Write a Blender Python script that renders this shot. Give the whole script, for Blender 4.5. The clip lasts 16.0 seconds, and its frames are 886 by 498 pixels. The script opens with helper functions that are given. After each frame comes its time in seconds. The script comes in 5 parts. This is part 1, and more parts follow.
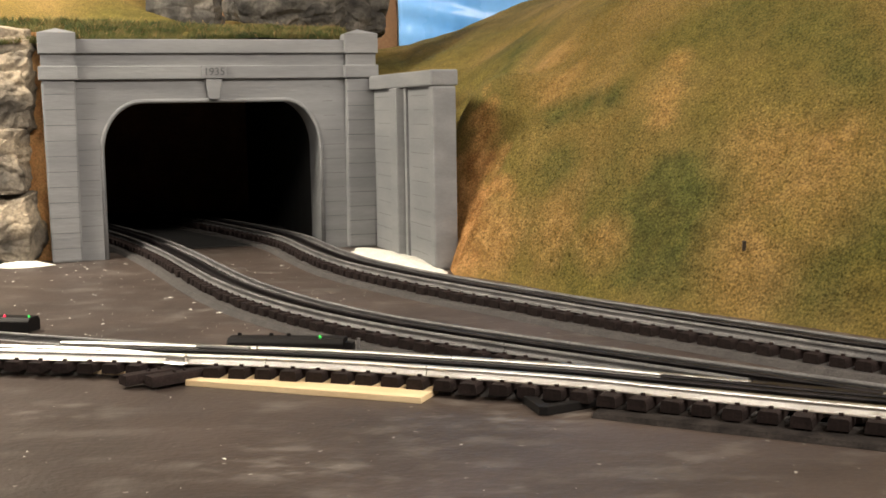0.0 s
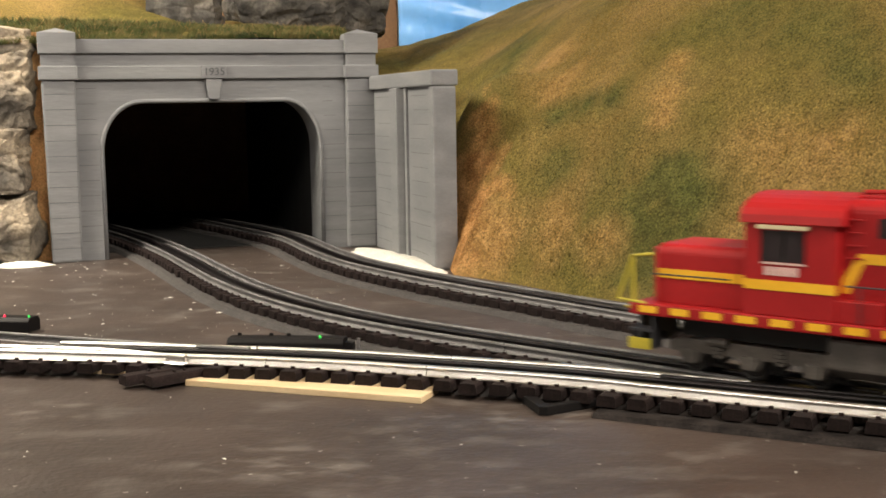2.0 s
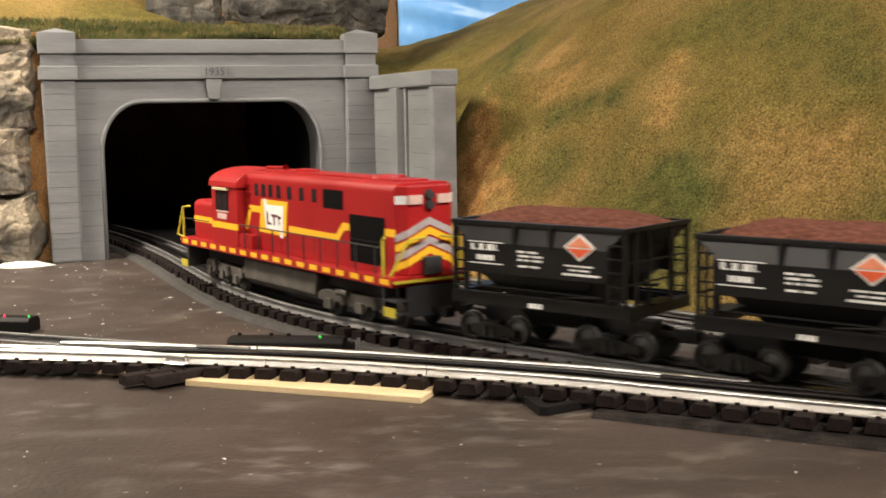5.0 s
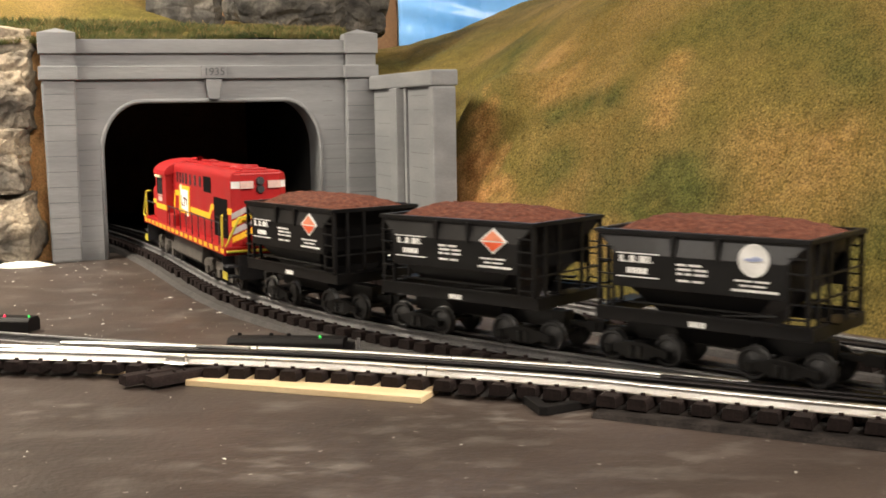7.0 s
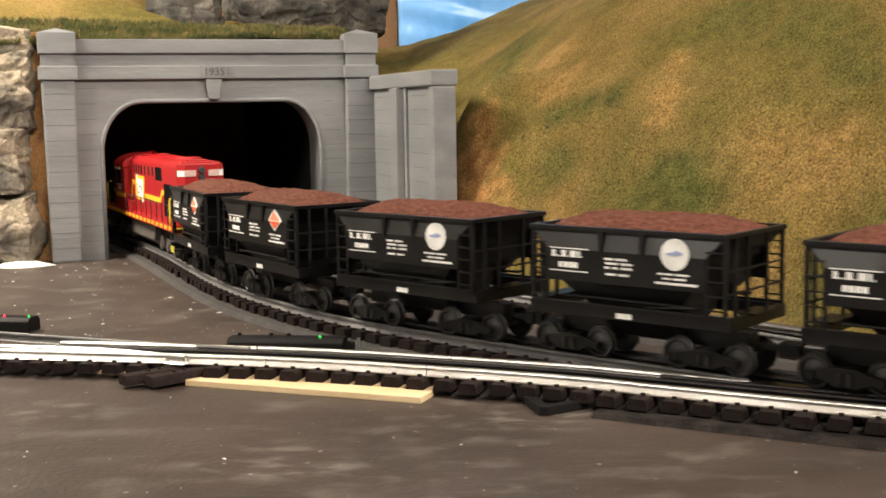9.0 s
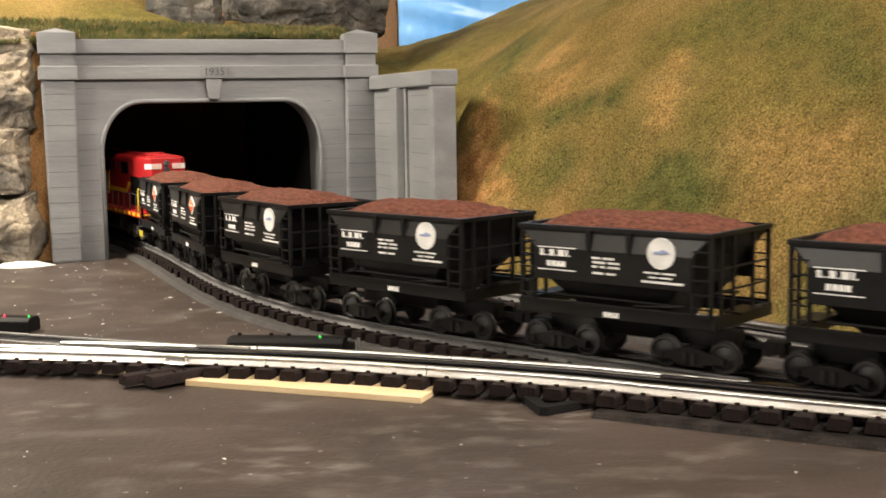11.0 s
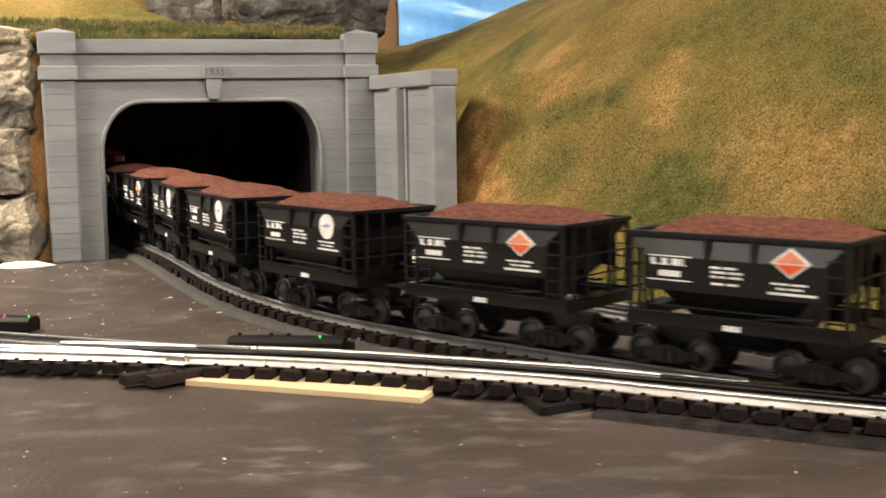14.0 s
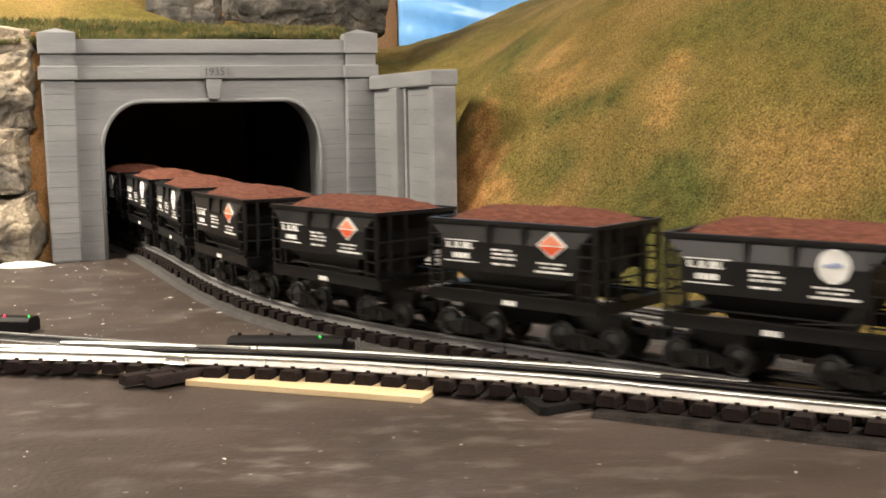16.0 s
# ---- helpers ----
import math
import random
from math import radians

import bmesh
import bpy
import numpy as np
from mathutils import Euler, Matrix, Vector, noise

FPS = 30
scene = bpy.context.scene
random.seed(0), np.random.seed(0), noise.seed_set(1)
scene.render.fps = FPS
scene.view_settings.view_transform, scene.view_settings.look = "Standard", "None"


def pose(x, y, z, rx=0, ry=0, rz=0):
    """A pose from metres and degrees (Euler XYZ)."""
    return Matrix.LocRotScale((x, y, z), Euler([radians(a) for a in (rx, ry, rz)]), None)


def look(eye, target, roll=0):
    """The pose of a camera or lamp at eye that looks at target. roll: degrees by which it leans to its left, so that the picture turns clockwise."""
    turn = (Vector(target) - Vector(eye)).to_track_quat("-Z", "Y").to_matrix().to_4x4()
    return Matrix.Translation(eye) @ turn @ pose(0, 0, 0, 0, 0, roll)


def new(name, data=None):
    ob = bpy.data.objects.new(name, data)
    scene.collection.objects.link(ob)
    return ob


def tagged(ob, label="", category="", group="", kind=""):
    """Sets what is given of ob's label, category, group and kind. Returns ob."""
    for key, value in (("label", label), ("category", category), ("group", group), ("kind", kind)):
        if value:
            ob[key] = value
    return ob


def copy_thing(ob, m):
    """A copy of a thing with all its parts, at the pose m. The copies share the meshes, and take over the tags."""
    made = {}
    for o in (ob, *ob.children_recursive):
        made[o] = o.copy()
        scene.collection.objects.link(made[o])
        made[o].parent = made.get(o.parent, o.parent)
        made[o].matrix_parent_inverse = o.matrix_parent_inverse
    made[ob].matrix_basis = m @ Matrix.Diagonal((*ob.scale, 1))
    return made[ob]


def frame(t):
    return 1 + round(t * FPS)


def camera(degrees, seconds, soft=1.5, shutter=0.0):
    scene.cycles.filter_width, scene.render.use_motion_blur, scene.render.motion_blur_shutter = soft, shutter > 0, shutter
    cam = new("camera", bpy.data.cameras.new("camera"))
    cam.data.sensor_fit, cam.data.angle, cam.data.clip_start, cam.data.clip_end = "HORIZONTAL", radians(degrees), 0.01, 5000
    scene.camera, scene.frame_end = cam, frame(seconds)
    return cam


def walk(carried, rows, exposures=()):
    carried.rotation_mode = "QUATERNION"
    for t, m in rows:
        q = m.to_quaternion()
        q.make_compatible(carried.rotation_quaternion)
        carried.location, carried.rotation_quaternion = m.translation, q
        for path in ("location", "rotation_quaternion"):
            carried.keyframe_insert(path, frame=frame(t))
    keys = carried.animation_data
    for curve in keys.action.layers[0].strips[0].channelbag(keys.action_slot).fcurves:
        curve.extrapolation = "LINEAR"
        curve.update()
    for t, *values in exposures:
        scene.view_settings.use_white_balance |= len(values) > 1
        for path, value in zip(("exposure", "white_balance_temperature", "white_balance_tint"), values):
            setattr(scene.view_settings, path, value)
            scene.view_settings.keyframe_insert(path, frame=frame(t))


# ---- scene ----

# ---------- camera ----------
cam = camera(40.36, 16.0, soft=1.7, shutter=0.8)
EYE = (0.0, 0.0, 0.1694)
_t = math.tan(radians(6.698))
VIEW = look(EYE, (0.0, 1.0, 0.1694 - _t), -0.92)
walk(cam, [(0.0, VIEW), (16.0, VIEW)], exposures=[(0.0, 0.0), (3.5, -0.03), (7.0, 0.1), (9.0, 0.15), (12.5, 0.2), (16.0, 0.22)])

# ---------- light ----------
world = bpy.data.worlds.new("room_world")
scene.world = world
world.use_nodes = True
world.node_tree.nodes["Background"].inputs[0].default_value = (1.0, 0.86, 0.7, 1)
world.node_tree.nodes["Background"].inputs[1].default_value = 0.12


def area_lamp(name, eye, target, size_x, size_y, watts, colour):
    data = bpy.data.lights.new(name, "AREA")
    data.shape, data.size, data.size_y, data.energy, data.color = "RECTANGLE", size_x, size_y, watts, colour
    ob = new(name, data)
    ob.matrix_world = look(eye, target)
    return tagged(ob, "unseen warm white workshop lamp", "lamp")


area_lamp("ceiling_lamp", (0.95, -0.12, 1.38), (0.2, 0.85, 0.1), 2.0, 0.25, 76.0, (1.0, 0.9, 0.77))
area_lamp("hanging_lamp", (-0.86, 1.10, 0.80), (-0.62, 1.44, 0.2), 0.4, 0.2, 23.0, (1.0, 0.89, 0.72))
area_lamp("ceiling_lamp", (-1.6, -0.75, 1.38), (-1.1, 0.3, 0.2), 1.6, 0.3, 19.0, (1.0, 0.91, 0.79))
# unseen light added low at the left so the car sides mirror it
area_lamp("west_sheen_light", (-2.72, -0.45, 0.72), (0.2, 0.75, 0.1), 0.9, 0.42, 6.5, (1.0, 0.92, 0.82))


# ---------- materials ----------
def material(name, colour, rough=0.6, metal=0.0, colours=(), scale=60.0, fine=0.25, bump=0.0, bump_scale=None, coat=0.0, stretch=None, spec=0.5):
    """A procedural surface: broad patches of colours, fine grain on top, relief of the given depth in metres."""
    m = bpy.data.materials.new(name)
    m.use_nodes = True
    nt = m.node_tree
    b = nt.nodes["Principled BSDF"]
    b.inputs["Roughness"].default_value = rough
    b.inputs["Metallic"].default_value = metal
    b.inputs["Coat Weight"].default_value = coat
    b.inputs["Specular IOR Level"].default_value = spec
    co = nt.nodes.new("ShaderNodeTexCoord")
    src = co.outputs["Object"]
    if stretch:
        mp = nt.nodes.new("ShaderNodeMapping")
        mp.inputs["Scale"].default_value = stretch
        nt.links.new(src, mp.inputs[0])
        src = mp.outputs[0]
    big = nt.nodes.new("ShaderNodeTexNoise")
    big.inputs["Scale"].default_value, big.inputs["Detail"].default_value = scale, 5
    nt.links.new(src, big.inputs["Vector"])
    ramp = nt.nodes.new("ShaderNodeValToRGB")
    cols = [colour] + list(colours)
    if len(cols) == 1:
        cols = [tuple(c * 0.82 for c in colour), tuple(min(1, c * 1.15) for c in colour)]
    while len(ramp.color_ramp.elements) < len(cols):
        ramp.color_ramp.elements.new(0.5)
    for k, c in enumerate(cols):
        e = ramp.color_ramp.elements[k]
        e.position, e.color = 0.34 + 0.32 * k / (len(cols) - 1), (*c, 1)
    nt.links.new(big.outputs["Fac"], ramp.inputs[0])
    small = nt.nodes.new("ShaderNodeTexNoise")
    small.inputs["Scale"].default_value, small.inputs["Detail"].default_value = scale * 11, 3
    nt.links.new(src, small.inputs["Vector"])
    rng = nt.nodes.new("ShaderNodeMapRange")
    rng.inputs["From Min"].default_value, rng.inputs["From Max"].default_value = 0.3, 0.7
    rng.inputs["To Min"].default_value, rng.inputs["To Max"].default_value = 1 - fine, 1 + fine
    nt.links.new(small.outputs["Fac"], rng.inputs["Value"])
    mix = nt.nodes.new("ShaderNodeVectorMath")
    mix.operation = "MULTIPLY"
    nt.links.new(ramp.outputs[0], mix.inputs[0])
    nt.links.new(rng.outputs[0], mix.inputs[1])
    nt.links.new(mix.outputs[0], b.inputs["Base Color"])
    rr = nt.nodes.new("ShaderNodeMapRange")
    rr.inputs["To Min"].default_value, rr.inputs["To Max"].default_value = max(0.03, rough - 0.12), min(1, rough + 0.12)
    nt.links.new(big.outputs["Fac"], rr.inputs["Value"])
    nt.links.new(rr.outputs[0], b.inputs["Roughness"])
    if bump:
        n2 = nt.nodes.new("ShaderNodeTexNoise")
        n2.inputs["Scale"].default_value, n2.inputs["Detail"].default_value = bump_scale or scale * 6, 4
        nt.links.new(src, n2.inputs["Vector"])
        bp = nt.nodes.new("ShaderNodeBump")
        bp.inputs["Distance"].default_value, bp.inputs["Strength"].default_value = bump, 1.0
        nt.links.new(n2.outputs["Fac"], bp.inputs["Height"])
        nt.links.new(bp.outputs[0], b.inputs["Normal"])
    return m


def glow(name, colour, strength):
    m = bpy.data.materials.new(name)
    m.use_nodes = True
    b = m.node_tree.nodes["Principled BSDF"]
    b.inputs["Base Color"].default_value = (*colour, 1)
    b.inputs["Emission Color"].default_value = (*colour, 1)
    b.inputs["Emission Strength"].default_value = strength
    return m


M_PORTAL = material("cast_grey_plaster", (0.158, 0.162, 0.172), 0.6, colours=[(0.184, 0.188, 0.197), (0.212, 0.216, 0.224)], scale=26, fine=0.05, bump=0.0004, bump_scale=160, stretch=(0.35, 1, 2.2))
M_TUNNEL = material("tunnel_dark_black", (0.006, 0.006, 0.006), 0.9, scale=30)
M_RAIL = material("bright_tinned_rail", (0.86, 0.84, 0.8), 0.33, 1.0, colours=[(0.95, 0.93, 0.9)], scale=50, fine=0.04)
M_RAIL_OLD = material("dull_steel_rail", (0.13, 0.127, 0.13), 0.6, 0.5, colours=[(0.21, 0.205, 0.205)], scale=50, fine=0.25, stretch=(1, 1, 3))
M_RAIL_BLACK = material("blackened_rail", (0.012, 0.011, 0.012), 0.4, 0.6, colours=[(0.03, 0.025, 0.026)], scale=60)
M_TIE = material("black_plastic_tie", (0.012, 0.0085, 0.008), 0.75, colours=[(0.026, 0.0175, 0.0165)], scale=90, fine=0.35, bump=0.0004, bump_scale=700, spec=0.12)
M_BED_DARK = material("black_rubber_roadbed", (0.012, 0.010, 0.0095), 0.85, colours=[(0.032, 0.027, 0.025)], scale=70, fine=0.4, bump=0.0008, spec=0.1)
M_BED = material("dark_rubber_roadbed", (0.038, 0.034, 0.033), 0.9, colours=[(0.062, 0.056, 0.054)], scale=70, fine=0.35, bump=0.0005)
M_BOXBLACK = material("black_plastic_case", (0.005, 0.0042, 0.0045), 0.6, colours=[(0.008, 0.007, 0.007)], scale=60, spec=0.2)
M_PINE = material("raw_pine_wood", (0.68, 0.5, 0.28), 0.6, colours=[(0.78, 0.61, 0.38)], scale=22, fine=0.08, stretch=(1, 9, 9))
M_PLASTER = material("white_plaster", (0.72, 0.69, 0.62), 0.85, colours=[(0.8, 0.78, 0.72)], scale=60, bump=0.002, bump_scale=90)
M_RED = material("glossy_red_paint", (0.34, 0.012, 0.014), 0.42, colours=[(0.39, 0.015, 0.017)], scale=30, fine=0.05, spec=0.3)
M_YELLOW = material("yellow_paint", (0.88, 0.48, 0.02), 0.45, colours=[(0.92, 0.54, 0.03)], scale=40, fine=0.04)
M_RAILYEL = material("yellow_green_handrail_paint", (0.5, 0.42, 0.04), 0.4, scale=40, fine=0.05)
M_WHITE = material("white_paint", (0.86, 0.86, 0.85), 0.45, scale=60, fine=0.05)
M_DARKGREY = material("matt_black_truck_plastic", (0.006, 0.0056, 0.0055), 0.55, colours=[(0.012, 0.011, 0.0105)], scale=70, fine=0.2, spec=0.25)
M_TRUCK = material("dusty_grey_truck_paint", (0.06, 0.053, 0.047), 0.6, colours=[(0.11, 0.098, 0.087)], scale=70, fine=0.25)
M_BLACK = material("satin_black_car_paint", (0.0032, 0.0030, 0.0034), 0.4, colours=[(0.006, 0.0056, 0.006)], scale=45, fine=0.15, bump=0.0001, bump_scale=300, spec=0.35)
M_GRILLE = material("black_radiator_mesh", (0.003, 0.003, 0.0035), 0.8, scale=200, spec=0.08)
M_GLASS = material("dark_window_glass", (0.03, 0.022, 0.024), 0.15, scale=20, fine=0.02, spec=0.35)
M_WHEEL = material("blackened_wheel_steel", (0.035, 0.035, 0.035), 0.34, 0.7, colours=[(0.08, 0.08, 0.08)], scale=90)
M_TREAD = material("dark_worn_wheel_steel", (0.024, 0.023, 0.024), 0.45, 0.5, colours=[(0.055, 0.054, 0.054)], scale=90)
M_ORE = material("red_brown_iron_ore", (0.06, 0.02, 0.012), 0.9, colours=[(0.11, 0.037, 0.023), (0.165, 0.062, 0.04)], scale=330, fine=0.45, bump=0.0009, bump_scale=700, spec=0.25)
M_ORANGE = material("orange_red_emblem_paint", (0.8, 0.12, 0.04), 0.45, scale=60, fine=0.04)
M_SALMON = material("salmon_emblem_paint", (0.85, 0.3, 0.17), 0.45, scale=60, fine=0.04)
M_BLUE = material("blue_emblem_paint", (0.34, 0.4, 0.62), 0.45, scale=60, fine=0.04)
M_INK = material("dark_ink", (0.03, 0.03, 0.035), 0.6, scale=60)
M_TARP = material("blue_plastic_tarp", (0.11, 0.33, 0.74), 0.28, colours=[(0.2, 0.44, 0.84)], scale=9, fine=0.04)
M_POST = material("brown_fibreboard", (0.16, 0.085, 0.04), 0.8, colours=[(0.22, 0.12, 0.06)], scale=18, fine=0.15)
M_POST_DARK = material("dark_brown_peg", (0.03, 0.02, 0.014), 0.8, scale=60)
M_ROOM = material("painted_basement_wall", (0.5, 0.44, 0.36), 0.9, colours=[(0.56, 0.5, 0.42)], scale=3, fine=0.05)
M_WHITEWALL = material("white_reflecting_wall", (0.74, 0.72, 0.68), 0.9, colours=[(0.8, 0.78, 0.74)], scale=3, fine=0.04)
M_ROCK = material("cast_rock", (0.055, 0.047, 0.038), 0.9, colours=[(0.16, 0.135, 0.105), (0.31, 0.255, 0.185)], scale=26, fine=0.3, bump=0.0035, bump_scale=110)
M_DARKROCK = material("dark_cast_rock", (0.02, 0.018, 0.016), 0.9, colours=[(0.055, 0.05, 0.044), (0.12, 0.105, 0.088)], scale=26, fine=0.3, bump=0.0025, bump_scale=100)
M_SOIL = material("orange_brown_soil", (0.42, 0.2, 0.07), 0.95, colours=[(0.58, 0.33, 0.14)], scale=40, fine=0.3, bump=0.002)
M_MOSS = material("green_grass_fibre", (0.028, 0.042, 0.009), 0.9, colours=[(0.07, 0.08, 0.016), (0.17, 0.14, 0.05)], scale=45, fine=0.3)
M_STRAW = material("dry_straw_fibre", (0.16, 0.09, 0.03), 0.9, colours=[(0.34, 0.22, 0.09)], scale=80, fine=0.3)
M_RED_LED = glow("red_signal_lamp", (1.0, 0.02, 0.08), 0.8)
M_GREEN_LED = glow("green_signal_lamp", (0.03, 0.6, 0.08), 0.4)


def turf_material():
    """Ground foam: ochre with drifts of green, tan bare streaks and a coarse grain."""
    m = bpy.data.materials.new("ground_foam_turf")
    m.use_nodes = True
    nt = m.node_tree
    b = nt.nodes["Principled BSDF"]
    b.inputs["Roughness"].default_value = 0.95
    b.inputs["Specular IOR Level"].default_value = 0.15
    geo = nt.nodes.new("ShaderNodeNewGeometry")

    def ns(scale, detail, stretch=(1, 1, 1), off=(0, 0, 0)):
        mp = nt.nodes.new("ShaderNodeMapping")
        mp.inputs["Scale"].default_value, mp.inputs["Location"].default_value = stretch, off
        nt.links.new(geo.outputs["Position"], mp.inputs[0])
        n = nt.nodes.new("ShaderNodeTexNoise")
        n.inputs["Scale"].default_value, n.inputs["Detail"].default_value = scale, detail
        nt.links.new(mp.outputs[0], n.inputs["Vector"])
        return n.outputs["Fac"]

    def ramp(fac, stops):
        r = nt.nodes.new("ShaderNodeValToRGB")
        while len(r.color_ramp.elements) < len(stops):
            r.color_ramp.elements.new(0.5)
        for e, (p, c) in zip(r.color_ramp.elements, stops):
            e.position, e.color = p, (*c, 1) if len(c) == 3 else c
        nt.links.new(fac, r.inputs[0])
        return r.outputs[0]

    def mix(fac, a, c, mode="MIX"):
        x = nt.nodes.new("ShaderNodeMix")
        x.data_type, x.blend_type = "RGBA", mode
        if isinstance(fac, float):
            x.inputs[0].default_value = fac
        else:
            nt.links.new(fac, x.inputs[0])
        nt.links.new(a, x.inputs[6])
        nt.links.new(c, x.inputs[7])
        return x.outputs[2]

    ochre = ramp(ns(14, 4), [(0.3, (0.118, 0.085, 0.025)), (0.5, (0.158, 0.111, 0.034)), (0.7, (0.21, 0.14, 0.05))])
    green = ramp(ns(60, 4), [(0.33, (0.04, 0.05, 0.01)), (0.65, (0.125, 0.115, 0.025))])
    mask = ramp(ns(5.0, 5, (1, 0.8, 1.3), (0.35, 0.1, 0.2)), [(0.40, (0, 0, 0)), (0.66, (0.62, 0.62, 0.62))])
    base = mix(mask, ochre, green)
    wobble = ns(16, 6)

    def drift(centre, radius, strength, colour, under):
        """A drift of another foam round a spot, with a ragged edge."""
        d = nt.nodes.new("ShaderNodeVectorMath")
        d.operation = "DISTANCE"
        nt.links.new(geo.outputs["Position"], d.inputs[0])
        d.inputs[1].default_value = centre
        w = nt.nodes.new("ShaderNodeMath")
        w.operation = "MULTIPLY_ADD"
        nt.links.new(wobble, w.inputs[0])
        w.inputs[1].default_value = radius * 2.4
        nt.links.new(d.outputs["Value"], w.inputs[2])
        f = ramp(w.outputs[0], [(radius * 1.5, (strength, strength, strength)), (radius * 2.6, (0, 0, 0))])
        return mix(f, under, colour)

    deep = ramp(ns(70, 4), [(0.33, (0.028, 0.04, 0.011)), (0.65, (0.08, 0.088, 0.024))])
    tan = ramp(ns(70, 4), [(0.33, (0.2, 0.115, 0.035)), (0.65, (0.36, 0.215, 0.085))])
    for spot, r, k in (((0.053, 1.329, 0.217), 0.045, 0.7), ((0.103, 1.581, 0.252), 0.05, 0.6), ((0.147, 1.215, 0.17), 0.026, 0.85), ((0.118, 1.235, 0.156), 0.026, 0.75),
                       ((0.168, 1.181, 0.175), 0.022, 0.8), ((0.114, 1.19, 0.113), 0.034, 0.55), ((0.201, 1.054, 0.098), 0.06, 0.5), ((0.175, 1.062, 0.074), 0.05, 0.55),
                       ((0.211, 1.024, 0.077), 0.046, 0.55), ((0.151, 1.104, 0.092), 0.06, 0.5), ((0.279, 1.138, 0.244), 0.05, 0.4), ((0.332, 1.057, 0.237), 0.04, 0.4),
                       ((0.338, 0.996, 0.193), 0.035, 0.5), ((0.324, 0.903, 0.083), 0.03, 0.6), ((0.189, 1.012, 0.029), 0.04, 0.6), ((0.281, 0.905, 0.02), 0.04, 0.6), ((0.073, 1.5, 0.226), 0.05, 0.6)):
        base = drift(spot, r, k, deep, base)
    for spot, r, k in (((0.211, 1.128, 0.181), 0.016, 0.6), ((0.225, 1.148, 0.208), 0.018, 0.6), ((0.202, 1.11, 0.156), 0.014, 0.6), ((0.126, 1.403, 0.225), 0.04, 0.6), ((0.124, 1.291, 0.193), 0.032, 0.55),
                       ((0.108, 1.136, 0.058), 0.036, 0.6), ((0.146, 1.08, 0.05), 0.028, 0.6), ((0.054, 1.192, 0.035), 0.04, 0.8), ((0.284, 0.996, 0.137), 0.05, 0.45), ((0.31, 0.948, 0.116), 0.05, 0.45),
                       ((0.249, 0.966, 0.057), 0.045, 0.4)):
        base = drift(spot, r, k, tan, base)
    # bare orange soil where the bank was cut for the wing wall
    dist = nt.nodes.new("ShaderNodeVectorMath")
    dist.operation = "DISTANCE"
    flat = nt.nodes.new("ShaderNodeVectorMath")
    flat.operation = "MULTIPLY"
    flat.inputs[1].default_value = (1, 0.8, 0.25)
    nt.links.new(geo.outputs["Position"], flat.inputs[0])
    nt.links.new(flat.outputs[0], dist.inputs[0])
    dist.inputs[1].default_value = (0.012, 1.27 * 0.8, 0.01)
    wob = nt.nodes.new("ShaderNodeMath")
    wob.operation = "MULTIPLY_ADD"
    nt.links.new(ns(30, 4), wob.inputs[0])
    wob.inputs[1].default_value = 0.09
    nt.links.new(dist.outputs["Value"], wob.inputs[2])
    bare = ramp(wob.outputs[0], [(0.075, (1, 1, 1)), (0.115, (0, 0, 0))])
    soil = ramp(ns(50, 5), [(0.35, (0.2, 0.1, 0.032)), (0.65, (0.42, 0.23, 0.09))])
    base = mix(bare, base, soil)
    grain = ramp(ns(520, 4), [(0.3, (0.5, 0.52, 0.5)), (0.5, (1, 1, 1)), (0.7, (1.6, 1.52, 1.45))])
    col = mix(1.0, base, grain, "MULTIPLY")
    nt.links.new(col, b.inputs["Base Color"])
    bp = nt.nodes.new("ShaderNodeBump")
    bp.inputs["Distance"].default_value = 0.0016
    nt.links.new(ns(380, 3), bp.inputs["Height"])
    nt.links.new(bp.outputs[0], b.inputs["Normal"])
    return m


